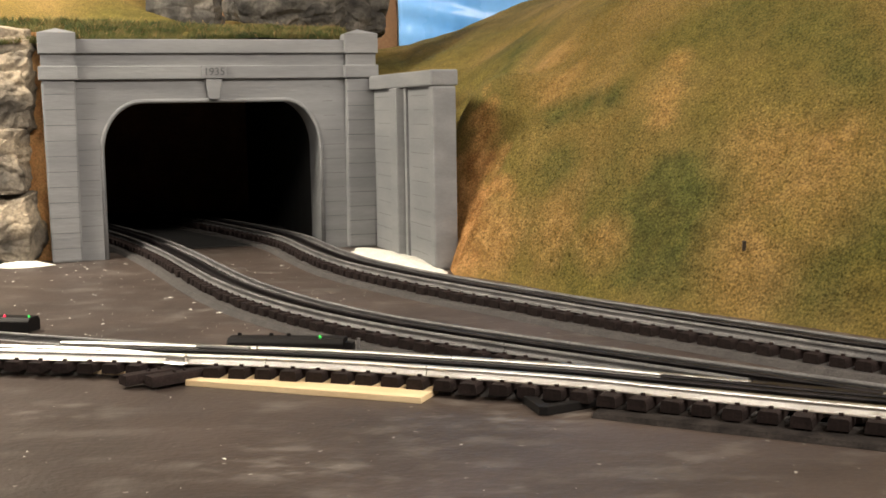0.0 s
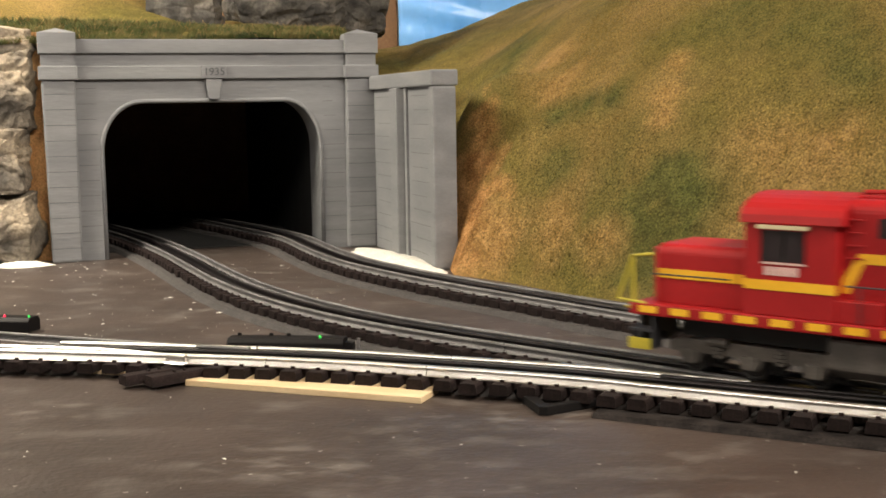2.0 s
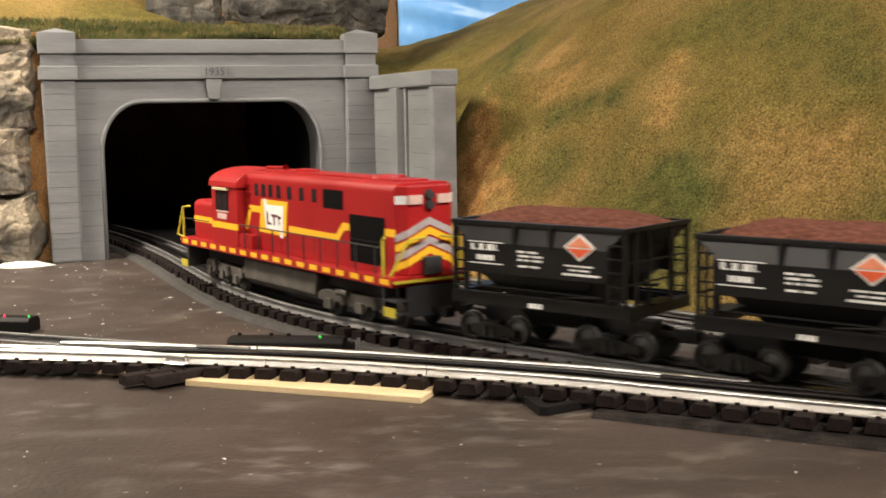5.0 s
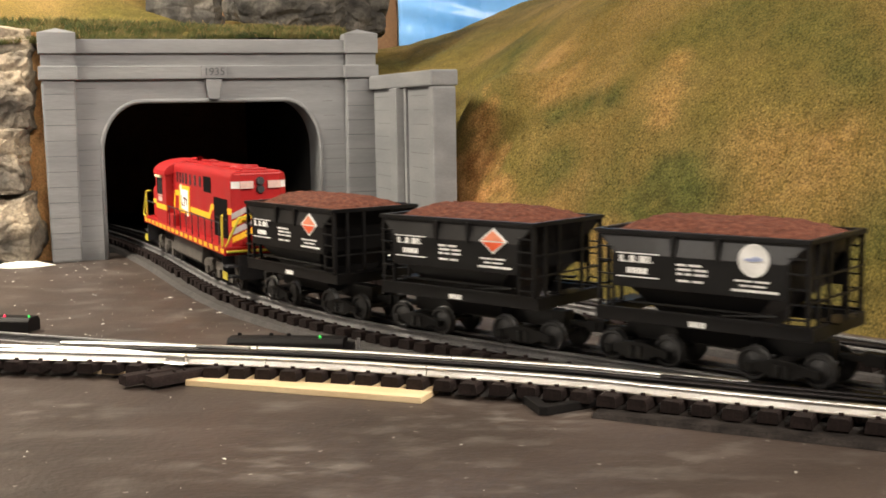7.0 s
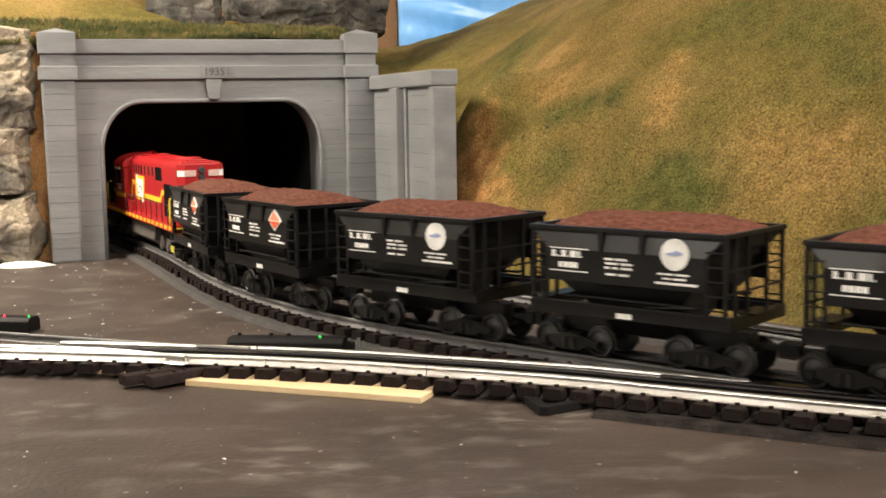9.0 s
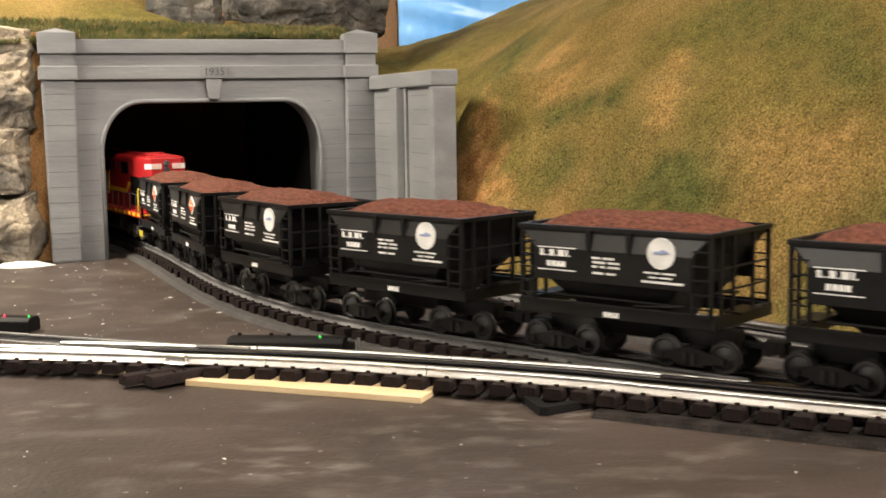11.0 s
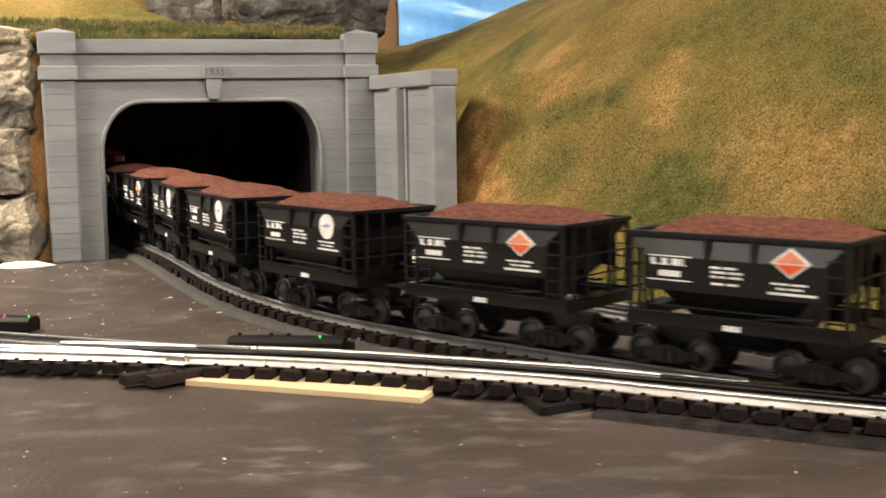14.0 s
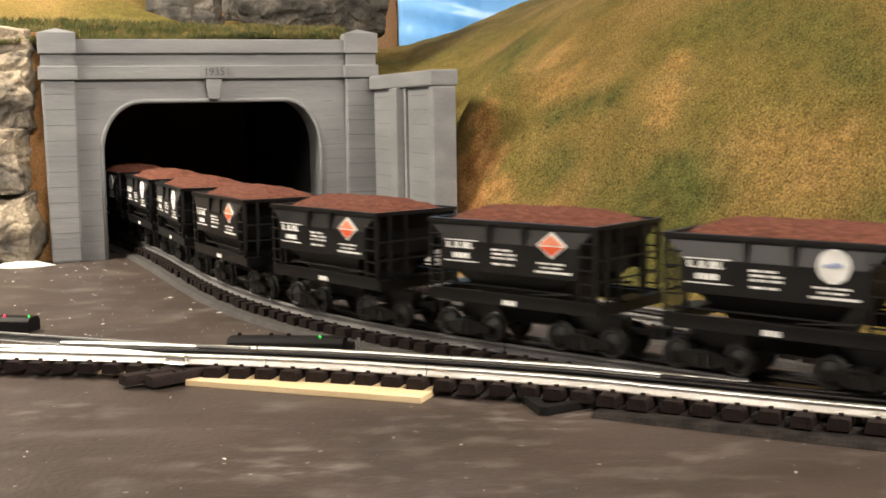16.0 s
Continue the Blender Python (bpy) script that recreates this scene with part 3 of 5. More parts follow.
def portal():
    t = thing("tunnel_portal", "grey cast double-track tunnel portal with pilasters and date plate", "tunnel portal", PORTAL)
    # face with the opening
    arch = []
    cx0, cx1, x0, x1, top, spring = 0.112, 0.276, 0.0645, 0.3195, 0.182, 0.124
    for k in range(13):
        a = math.pi * (1 - k / 24)
        arch.append((cx0 + (cx0 - x0) * math.cos(a), spring + (top - spring) * math.sin(a)))
    for k in range(13):
        a = math.pi / 2 * (1 - k / 12)
        arch.append((cx1 + (x1 - cx1) * math.cos(a), spring + (top - spring) * math.sin(a)))
    opening = [(x0, 0.0)] + arch + [(x1, 0.0)]
    g = Geo()
    n = len(opening)
    for y in (0.0, 0.062):
        ring = []
        for a, b in opening:
            if b <= spring:
                ring.append((0.03 if a < 0.19 else 0.357, b))
            else:
                ring.append((a if 0.112 < a < 0.276 else (0.03 + (a - x0) / (cx0 - x0) * (0.112 - 0.03) if a < 0.19 else 0.357 - (x1 - a) / (x1 - cx1) * (0.357 - 0.276)), 0.252))
        vs = [(a, y, b) for a, b in opening] + [(a, y, b) for a, b in ring]
        g.add(vs, [(i, i + 1, n + i + 1, n + i) for i in range(n - 1)])
    vs = [(a, y, b) for y in (0.0, 0.062) for a, b in opening]
    g.add(vs, [(i, i + 1, n + i + 1, n + i) for i in range(n - 1)])
    g.box(0.03, 0.357, 0.0, 0.024, 0.2521, 0.2525)
    part("arch_wall", g, M_PORTAL, t)
    # rounded lip of the opening
    lip = Geo().tube([(a + (0.0012 if a > 0.19 else -0.0006), 0.0006, b) for a, b in opening], 0.0026, 10)
    part("arch_rim", lip, M_PORTAL, t, smooth=True)
    # bands
    part("parapet", Geo().box(0.036, 0.352, -0.0065, 0.022, 0.2366, 0.2527), M_PORTAL, t, bevel=0.0012)
    part("frieze", Geo().box(0.036, 0.352, -0.0022, 0.004, 0.2226, 0.2366), M_PORTAL, t)
    part("string_course", Geo().box(0.036, 0.352, -0.0055, 0.004, 0.2072, 0.2224), M_PORTAL, t, bevel=0.0011)
    # pilasters, slightly tapered
    for a0, a1, b0, b1 in ((0.001, 0.0385, 0.003, 0.036), (0.352, 0.389, 0.350, 0.386)):
        part("pilaster", Geo().prism([(b0, 0), (b1, 0), (a1, 0.207), (a0, 0.207)], -0.010, 0.022), M_PORTAL, t, bevel=0.0028)
        part("pilaster_band", Geo().box(a0 - 0.0025, a1 + 0.0025, -0.0135, 0.022, 0.207, 0.2224), M_PORTAL, t, bevel=0.0012)
        part("pilaster_neck", Geo().box(a0 + 0.0005, a1 - 0.0005, -0.0105, 0.022, 0.2224, 0.2362), M_PORTAL, t)
        c = Geo()
        c.box(a0 - 0.002, a1 + 0.002, -0.0135, 0.024, 0.2362, 0.2595)
        xm = (a0 + a1) / 2
        c.add([(a0 - 0.002, -0.0135, 0.2596), (a1 + 0.002, -0.0135, 0.2596), (a1 + 0.002, 0.024, 0.2596), (a0 - 0.002, 0.024, 0.2596), (xm, 0.005, 0.2655)], [(0, 1, 4), (1, 2, 4), (2, 3, 4), (3, 0, 4)])
        part("pilaster_cap", c, M_PORTAL, t, bevel=0.0008)
    part("keystone", Geo().prism([(0.1875, 0.1835), (0.1995, 0.1835), (0.2035, 0.2068), (0.1835, 0.2068)], -0.0075, 0.004), M_PORTAL, t, bevel=0.0008)
    plate = part("date_plate", Geo().box(0.1795, 0.2085, -0.0085, 0.0, 0.2078, 0.2225), M_PORTAL, t, bevel=0.0005)
    letters("date", "1935", 0.0125, 0.0004, M_PORTAL_DARK, plate, pose(0.194, -0.0088, 0.215, 90), "engraved year")
    # courses of the stonework: joints on pilasters and wall
    rng = random.Random(4)
    for k in range(11):
        z = 0.016 + k * 0.0175
        for a0, a1 in ((0.002, 0.037), (0.351, 0.3875)):
            part("joint", Geo().box(a0 + 0.0012, a1 - 0.0012, -0.01012, -0.009, z - 0.0003, z + 0.0003 + rng.uniform(0, 0.0002)), M_PORTAL_DARK, t)
        for a0, a1 in ((0.038, 0.060), (0.324, 0.349)):
            part("joint", Geo().box(a0, a1 - (0.014 * max(0, z - 0.12) / 0.06 if a0 > 0.3 else 0), -0.00012, 0.0005, z + 0.006, z + 0.0065), M_PORTAL_DARK, t)
    return t


M_PORTAL_DARK = material("dark_joint_and_shade_wash", (0.085, 0.086, 0.09), 0.8, scale=40, fine=0.1)
portal()


def wing_wall():
    """Retaining wall that runs from the portal towards the tracks."""
    t = thing("wing_wall", "grey cast retaining wall with ribs beside the portal", "retaining wall", pose(-0.083, 1.4875, 0, 0, 0, -71.4))
    # x runs along the wall towards the camera, -y faces the tracks
    L = 0.243
    part("panel", Geo().box(0.0, L, 0.0, 0.014, 0.0, 0.2), M_PORTAL, t)
    part("coping", Geo().box(-0.002, L + 0.004, -0.006, 0.024, 0.192, 0.2085), M_PORTAL, t, bevel=0.002)
    part("end_pier", Geo().box(L - 0.012, L + 0.003, -0.004, 0.022, 0.0, 0.192), M_PORTAL, t, bevel=0.0026)
    part("rib", Geo().prism([(0.102, -0.009), (0.128, -0.009), (0.131, 0.002), (0.099, 0.002)], 0.0, 0.192, "z"), M_PORTAL, t, bevel=0.0016)
    # flat dark strip on the panel: the shade of a recess done in colour
    part("groove_shade", Geo().box(0.1315, 0.1385, -0.0003, 0.001, 0.002, 0.19), M_PORTAL_DARK, t, "dark strip painted as the shade of a recess beside the rib")
    part("moulding", Geo().box(0.139, 0.147, -0.0032, 0.002, 0.0, 0.192), M_PORTAL, t, bevel=0.0012)
    rng = random.Random(9)
    for k in range(12):
        z = 0.012 + k * 0.0155
        for a0, a1 in ((0.004, 0.098), (0.148, L - 0.014)):
            c0 = a0 + rng.uniform(0, 0.02)
            part("joint", Geo().box(c0, a1 - rng.uniform(0, 0.02), -0.0001, 0.001, z, z + 0.0004), M_PORTAL_DARK, t)
    return t


wing_wall()


def tunnel():
    """Added black boards behind the portal: the tunnel's darkness put into colour."""
    w = PORTAL
    t = thing("tunnel_dark_boards", "black boards that stand in for the dark of the tunnel", "tunnel", w, kind="structure")
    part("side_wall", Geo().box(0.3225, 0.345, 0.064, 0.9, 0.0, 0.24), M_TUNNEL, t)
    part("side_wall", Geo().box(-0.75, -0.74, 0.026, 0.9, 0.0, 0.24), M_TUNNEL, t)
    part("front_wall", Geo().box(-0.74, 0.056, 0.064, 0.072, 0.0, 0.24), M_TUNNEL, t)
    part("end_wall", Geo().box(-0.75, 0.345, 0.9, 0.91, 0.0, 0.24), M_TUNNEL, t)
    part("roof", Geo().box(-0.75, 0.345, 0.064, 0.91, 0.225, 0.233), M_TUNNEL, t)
    # black sheet over the table in place of the shade inside the tunnel
    part("tunnel_floor_shade", Geo().box(-0.74, 0.3225, 0.064, 0.9, 0.0006, 0.0012), M_TUNNEL, t)


tunnel()

# ---------- hill ----------
FOOT = [(-0.2, 1.62), (-0.09, 1.52), (-0.03, 1.40), (0.006, 1.27), (0.012, 1.2147), (0.063, 1.1568), (0.11, 1.0805), (0.194, 0.9862), (0.2655, 0.9091), (0.3158, 0.8481), (0.46, 0.70), (0.8, 0.47), (1.4, 0.28), (2.2, 0.1)]


def foot_distance(x, y):
    best, side = 1e9, 1
    for (ax, ay), (bx, by) in zip(FOOT[:-1], FOOT[1:]):
        dx, dy = bx - ax, by - ay
        k = min(1, max(0, ((x - ax) * dx + (y - ay) * dy) / (dx * dx + dy * dy)))
        d = math.hypot(x - ax - k * dx, y - ay - k * dy)
        if d < best:
            best, side = d, 1 if dx * (y - ay) - dy * (x - ax) > 0 else -1
    return best * side


def hill_height(x, y):
    """Height of the scenery skin, or None where the table lies open."""
    u = (x + 0.451) * math.cos(radians(18.03)) + (y - 1.3714) * math.sin(radians(18.03))
    v = -(x + 0.451) * math.sin(radians(18.03)) + (y - 1.3714) * math.cos(radians(18.03))
    bumps = 0.013 * noise.noise((x * 5, y * 5, 0.3)) + 0.008 * noise.noise((x * 13, y * 13, 2.0)) + 0.0022 * noise.noise((x * 45, y * 45, 5.0)) + 0.0009 * noise.noise((x * 140, y * 140, 7.0))
    t = foot_distance(x, y)
    top = 0.293 + 0.38 * max(-0.05, min(x, 0.4))
    slope = None
    if t > -0.03:
        q = max(t, 0.0)
        rate = 2.3 + 3.6 * math.exp(-((x - 0.01) ** 2 + (y - 1.34) ** 2) / 0.0045)
        slope = top * (1 - math.exp(-rate * q / top)) + bumps * min(1, q * 9) + min(t, 0.0) * 1.2
    cap = None
    if v > (0.012 if u > 0.0 else 0.004) and u < 0.40:
        lift = max(0.0, min(1.0, (v - 0.016) / 0.022))
        cap = 0.2445 + 0.0085 * lift * lift * (3 - 2 * lift) + (0.12 + 0.33 * max(0.0, min(1.0, (0.2 - u) / 0.15))) * min(0.4, max(0.0, v - 0.03)) + 0.5 * bumps + 0.012 * math.exp(-((u - 0.2) / 0.2) ** 2)
    if cap is not None and slope is not None:
        return max(cap if u < 0.39 else 0, slope) if u < 0.36 else max(slope, cap * max(0.0, (0.40 - u) / 0.04))
    return cap if cap is not None else slope


def grid_skin(name, x0, x1, y0, y1, step, mat):
    nx, ny = int((x1 - x0) / step) + 1, int((y1 - y0) / step) + 1
    idx, vs, fs = {}, [], []
    for j in range(ny):
        for i in range(nx):
            x, y = x0 + i * step, y0 + j * step
            z = hill_height(x, y)
            if z is not None:
                idx[i, j] = len(vs)
                vs.append((x, y, z))
    for j in range(ny - 1):
        for i in range(nx - 1):
            q = [idx.get(k) for k in ((i, j), (i + 1, j), (i + 1, j + 1), (i, j + 1))]
            if None not in q:
                fs.append(tuple(q))
    me = bpy.data.meshes.new(name)
    me.from_pydata(vs, [], fs)
    for p in me.polygons:
        p.use_smooth = True
    me.materials.append(mat)
    return new(name, me)


tagged(grid_skin("hill", -1.1, 1.3, 0.2, 2.3, 0.009, M_TURF), "hillside covered in ochre and green ground foam turf", "hill", kind="structure")


def rock_mesh(name, sx, sy, sz, seed, cuts=5, rough=0.2):
    """A craggy lump: a rounded block broken by cracks into stepped faces."""
    bm = bmesh.new()
    bmesh.ops.create_icosphere(bm, subdivisions=cuts, radius=1.0)
    off = Vector((seed * 3.1, seed * 1.7, seed))
    for v in bm.verts:
        p = v.co.copy()
        k = max(abs(p.x), abs(p.y), abs(p.z))
        p = p.lerp(p / k, 0.6)
        q = Vector((p.x * sx, p.y * sy, p.z * sz)) / 0.05 + off
        d, _ = noise.voronoi(Vector((q.x * 0.45, q.y * 0.45, q.z * 0.8)) + 0.25 * noise.noise_vector(q * 1.5))
        d2, _ = noise.voronoi(Vector((q.x * 0.9, q.y * 0.9, q.z * 2.0)) + 0.2 * noise.noise_vector(q * 3))
        crack = min(1.0, (d[1] - d[0]) * 4)
        crack2 = min(1.0, (d2[1] - d2[0]) * 4)
        r = 0.2 * noise.noise(q * 0.7) + 0.08 * (crack - 1) + 0.035 * (crack2 - 1) + 0.06 * noise.noise(q * 2.2) + 0.03 * noise.noise(q * 6) + 0.012 * noise.noise(q * 15)
        p *= 1 + r
        v.co = Vector((p.x * sx, p.y * sy, p.z * sz))
    me = bpy.data.meshes.new(name)
    bm.to_mesh(me)
    bm.free()
    return me


def rock(name, label, x, y, z, sx, sy, sz, seed, mat, rz=0, cuts=5):
    ob = part(name, rock_mesh(name, sx, sy, sz, seed, cuts), mat)
    ob.matrix_world = pose(x, y, z, 0, 0, rz)
    return tagged(ob, label, "rock")


# rock face beside the portal
rock("rock_cliff", "tan grey cast rock face beside the portal", -0.523, 1.395, 0.197, 0.066, 0.05, 0.052, 1, M_ROCK, 12, 6)
rock("rock_cliff", "tan grey cast rock face beside the portal", -0.527, 1.385, 0.118, 0.068, 0.05, 0.042, 2, M_ROCK, 5, 6)
rock("rock_cliff", "tan grey cast rock ledge standing on the table", -0.526, 1.378, 0.042, 0.066, 0.05, 0.042, 3, M_ROCK, 8, 6)
rock("rock_cliff", "tan grey cast rock at the top of the bank", -0.519, 1.402, 0.244, 0.062, 0.035, 0.024, 7, M_ROCK, 4, 5)


def soil_bank():
    g, n, m = Geo(), 40, 30
    vs = []
    for j in range(m + 1):
        for i in range(n + 1):
            x, z = -0.80 + 0.372 * i / n, 0.262 * j / m
            vs.append((x, 1.392 + 0.25 * (x + 0.45) * 0.3 + 0.012 * noise.noise((x * 30, z * 30, 2)) + 0.006 * noise.noise((x * 90, z * 90, 4)), z))
    fs = [(j * (n + 1) + i, j * (n + 1) + i + 1, (j + 1) * (n + 1) + i + 1, (j + 1) * (n + 1) + i) for j in range(m) for i in range(n)]
    return tagged(part("soil_bank", g.add(vs, fs), M_SOIL, smooth=True), "orange brown soil bank behind the rocks", "soil", kind="structure")


soil_bank()
rock("boulder", "dark grey cast boulder lying on the grass", -0.328, 1.60, 0.292, 0.052, 0.04, 0.042, 4, M_DARKROCK, 0, 6)
rock("boulder", "dark grey cast rock outcrop above the portal", -0.215, 1.72, 0.322, 0.088, 0.05, 0.056, 5, M_DARKROCK, 15, 6)
rock("boulder", "dark grey cast rock outcrop above the portal", -0.125, 1.76, 0.322, 0.055, 0.05, 0.06, 6, M_DARKROCK, 15, 6)


def scatter(name, label, count, mat, size, tall, where, seed, cat, lean=0.5):
    """Many small grains or blades on the scenery skin, one object."""
    rng = random.Random(seed)
    g = Geo()
    vs, fs = [], []
    while count > 0:
        x, y = where(rng)
        z = hill_height(x, y)
        count -= 1
        if z is None or z < 0.002:
            continue
        a, r, h = rng.uniform(0, 6.28), size * rng.uniform(0.6, 1.5), tall * rng.uniform(0.4, 1.4)
        n = len(vs)
        for k in range(3):
            vs.append((x + r * math.cos(a + 2.1 * k), y + r * math.sin(a + 2.1 * k), z - 0.0006))
        vs.append((x + rng.uniform(-1, 1) * tall * lean, y + rng.uniform(-1, 1) * tall * lean, z + h))
        fs += [(n, n + 1, n + 3), (n + 1, n + 2, n + 3), (n + 2, n, n + 3)]
    me = bpy.data.meshes.new(name)
    me.from_pydata(vs, [], fs)
    me.materials.append(mat)
    return tagged(new(name, me), label, cat, kind="stuff")


def on_slope(rng):
    i = 3 + rng.random() * 7
    j = int(i)
    f = i - j
    x, y = FOOT[j][0] * (1 - f) + FOOT[j + 1][0] * f, FOOT[j][1] * (1 - f) + FOOT[j + 1][1] * f
    d = 0.5 * rng.random() ** 1.4
    return x + d * 0.75 + rng.uniform(-0.02, 0.02), y + d * 0.66 + rng.uniform(-0.02, 0.02)


def on_cap(rng):
    while True:
        u, v = 0.37 - 0.42 * rng.random() ** 1.3, 0.010 + 0.07 * rng.random() ** 1.6
        if noise.noise((u * 38, v * 38, 3.0)) > rng.uniform(-0.75, 0.55):
            break
    return -0.451 + u * 0.951 - v * 0.3095, 1.3714 + u * 0.3095 + v * 0.951


scatter("turf_grains", "loose ochre and green ground foam grains", 60000, M_TURF, 0.0009, 0.0012, on_slope, 11, "turf")


def by_portal_end(rng):
    return rng.gauss(-0.068, 0.012), rng.gauss(1.515, 0.02)


scatter("dry_grass", "tan dry grass fibres beside the portal end", 900, M_STRAW, 0.0006, 0.012, by_portal_end, 13, "grass")
scatter("dry_grass", "tan dry grass fibres along the portal top", 1500, M_STRAW, 0.0005, 0.009, on_cap, 17, "grass", 1.3)
scatter("grass_tufts", "short green grass fibres along the portal top", 24000, M_MOSS, 0.0008, 0.0062, on_cap, 12, "grass", 1.0)

# backdrop things
tagged(part("fibreboard_panel", Geo().box(-0.6, -0.070, 2.03, 2.05, 0.0, 0.7), M_POST), "brown fibreboard panel standing behind the hill", "board")


def tarp():
    g, n, m = Geo(), 130, 80
    vs = []
    for j in range(m + 1):
        for i in range(n + 1):
            x = -0.066 + 1.1 * i / n
            z = 0.15 + 0.7 * j / m
            vs.append((x, 1.98 + 0.03 * noise.noise((x * 9, z * 5, 1)) + 0.007 * noise.noise((x * 10 + z * 45, z * 6, 3)) + 0.003 * noise.noise((x * 70 - z * 16, z * 9, 6)), z))
    fs = [(j * (n + 1) + i, j * (n + 1) + i + 1, (j + 1) * (n + 1) + i + 1, (j + 1) * (n + 1) + i) for j in range(m) for i in range(n)]
    g.add(vs, fs)
    ob = part("tarp", g, M_TARP, smooth=True)
    so = ob.modifiers.new("thickness", "SOLIDIFY")
    so.thickness = 0.002
    return tagged(ob, "crumpled blue plastic tarp hanging behind the hill", "tarp")


tarp()

# plaster at the foot of the walls
def plaster_patch(label, x, y, sx, sy, rz, seed):
    g, n = Geo(), 40
    vs = [(0, 0, 0.006)]
    for ring in (0.55, 1.0):
        for k in range(n):
            a = 2 * math.pi * k / n
            r = ring * (1 + 0.25 * noise.noise((math.cos(a) * 1.5 + seed, math.sin(a) * 1.5, seed)))
            vs.append((sx * r * math.cos(a), sy * r * math.sin(a), 0.0045 + 0.002 * noise.noise((a * 3, seed, 1)) if ring < 1 else 0.0006))
    fs = [(0, 1 + k, 1 + (k + 1) % n) for k in range(n)] + [(1 + k, 1 + n + k, 1 + n + (k + 1) % n, 1 + (k + 1) % n) for k in range(n)]
    ob = part("plaster_patch", g.add(vs, fs), M_PLASTER, smooth=True)
    ob.matrix_world = pose(x, y, 0.0, 0, 0, rz)
    return tagged(ob, label, "plaster", kind="stuff")


plaster_patch("white plaster smeared at the wall foot", -0.055, 1.35, 0.13, 0.03, -67, 2)
plaster_patch("white plaster crumbs at the rock foot", -0.472, 1.338, 0.034, 0.016, 10, 5)

tagged(part("peg", Geo().box(-0.0013, 0.0013, -0.0013, 0.0013, -0.004, 0.004), M_POST_DARK, bevel=0.0004), "small dark brown peg stuck in the turf slope", "peg").matrix_world = pose(0.2425, 0.964, 0.055, 12, 0, 0)


def crumbs():
    """Flat flakes of plaster and paint lying about on the table."""
    rng = random.Random(21)
    vs, fs = [], []
    for k in range(360):
        if k < 300:
            x, y = rng.uniform(-0.5, -0.02), rng.uniform(0.86, 1.4)
        else:
            x, y = rng.uniform(-0.3, 0.35), rng.uniform(0.42, 0.95)
        if k < 60:
            x, y = rng.gauss(-0.36, 0.08), rng.gauss(1.33, 0.05)
        r = (0.0003 + 0.0009 * rng.random() ** 4) * (0.6 if k >= 300 else 1.0)
        a, n = rng.uniform(0, 3.14), len(vs)
        st = rng.uniform(1.0, 3.0)
        m = 7
        for i in range(m):
            b = 6.283 * i / m
            q = r * rng.uniform(0.6, 1.2)
            px, py = st * q * math.cos(b), q * math.sin(b)
            vs.append((x + px * math.cos(a) - py * math.sin(a), y + px * math.sin(a) + py * math.cos(a), 0.0002))
        vs.append((x, y, 0.0006 + 0.3 * r))
        fs += [(n + i, n + (i + 1) % m, n + m) for i in range(m)]
    me = bpy.data.meshes.new("plaster_crumbs")
    me.from_pydata(vs, [], fs)
    me.materials.append(M_PLASTER)
    tagged(new("plaster_crumbs", me), "white plaster crumbs scattered on the table", "plaster", kind="stuff")


crumbs()

# ---------- turnout machines, wood strip ----------
def switch_machine(label, x, y, rz, length, leds):
    t = thing("switch_machine", label, "switch machine", pose(x, y, 0, 0, 0, rz))
    part("case", Geo().prism([(-0.009, 0), (0.009, 0), (0.009, 0.0085), (0.006, 0.0115), (-0.006, 0.0115), (-0.009, 0.0085)], 0.0, length, "x"), M_BOXBLACK, t, bevel=0.0008)
    for a, mat in leds:
        part("signal_lamp", Geo().lathe([(0.0, 0.0019), (0.0007, 0.0016), (0.0010, 0.0009), (0.0010, -0.001)], (a, -0.004, 0.0115), "z", 12), mat, t, smooth=True)
    for a in (0.006, length * 0.35, length * 0.5):
        part("screw", Geo().lathe([(0.0, 0.002), (0.0015, 0.0016), (0.0015, 0.0)], (a, 0.004, 0.0115), "z", 10), M_BOXBLACK, t)
    if len(leds) == 1:
        part("terminal", Geo().box(length + 0.0085, length + 0.0105, -0.002, 0.0, 0.0, 0.011), M_RAIL_OLD, t, "small metal post")
        part("terminal", Geo().box(length, length + 0.006, -0.004, 0.004, 0.0, 0.008), M_BOXBLACK, t)
    return t


switch_machine("black plastic switch machine with a green lamp", -0.1515, 0.838, -7, 0.083, ((0.066, M_GREEN_LED),))
switch_machine("black plastic switch machine with a red lamp", -0.406, 0.952, -12, 0.086, ((0.063, M_RED_LED), (0.084, M_GREEN_LED)))

tagged(part("wood_strip", Geo().box(0.0, 0.158, -0.001, 0.032, 0.0, BED - 0.0001), M_PINE, bevel=0.0005), "raw pine strip shimmed under the front track", "wood strip").matrix_world = pose(-0.1613, 0.7358, 0, 0, 0, -20.8)
tagged(part("wood_strip", Geo().box(0.0, 0.032, 0.0, 0.020, 0.0, BED - 0.0001), M_PINE, bevel=0.0005), "raw pine strip shimmed under the front track", "wood strip").matrix_world = pose(-0.2329, 0.7690, 0, 0, 0, -14.0)

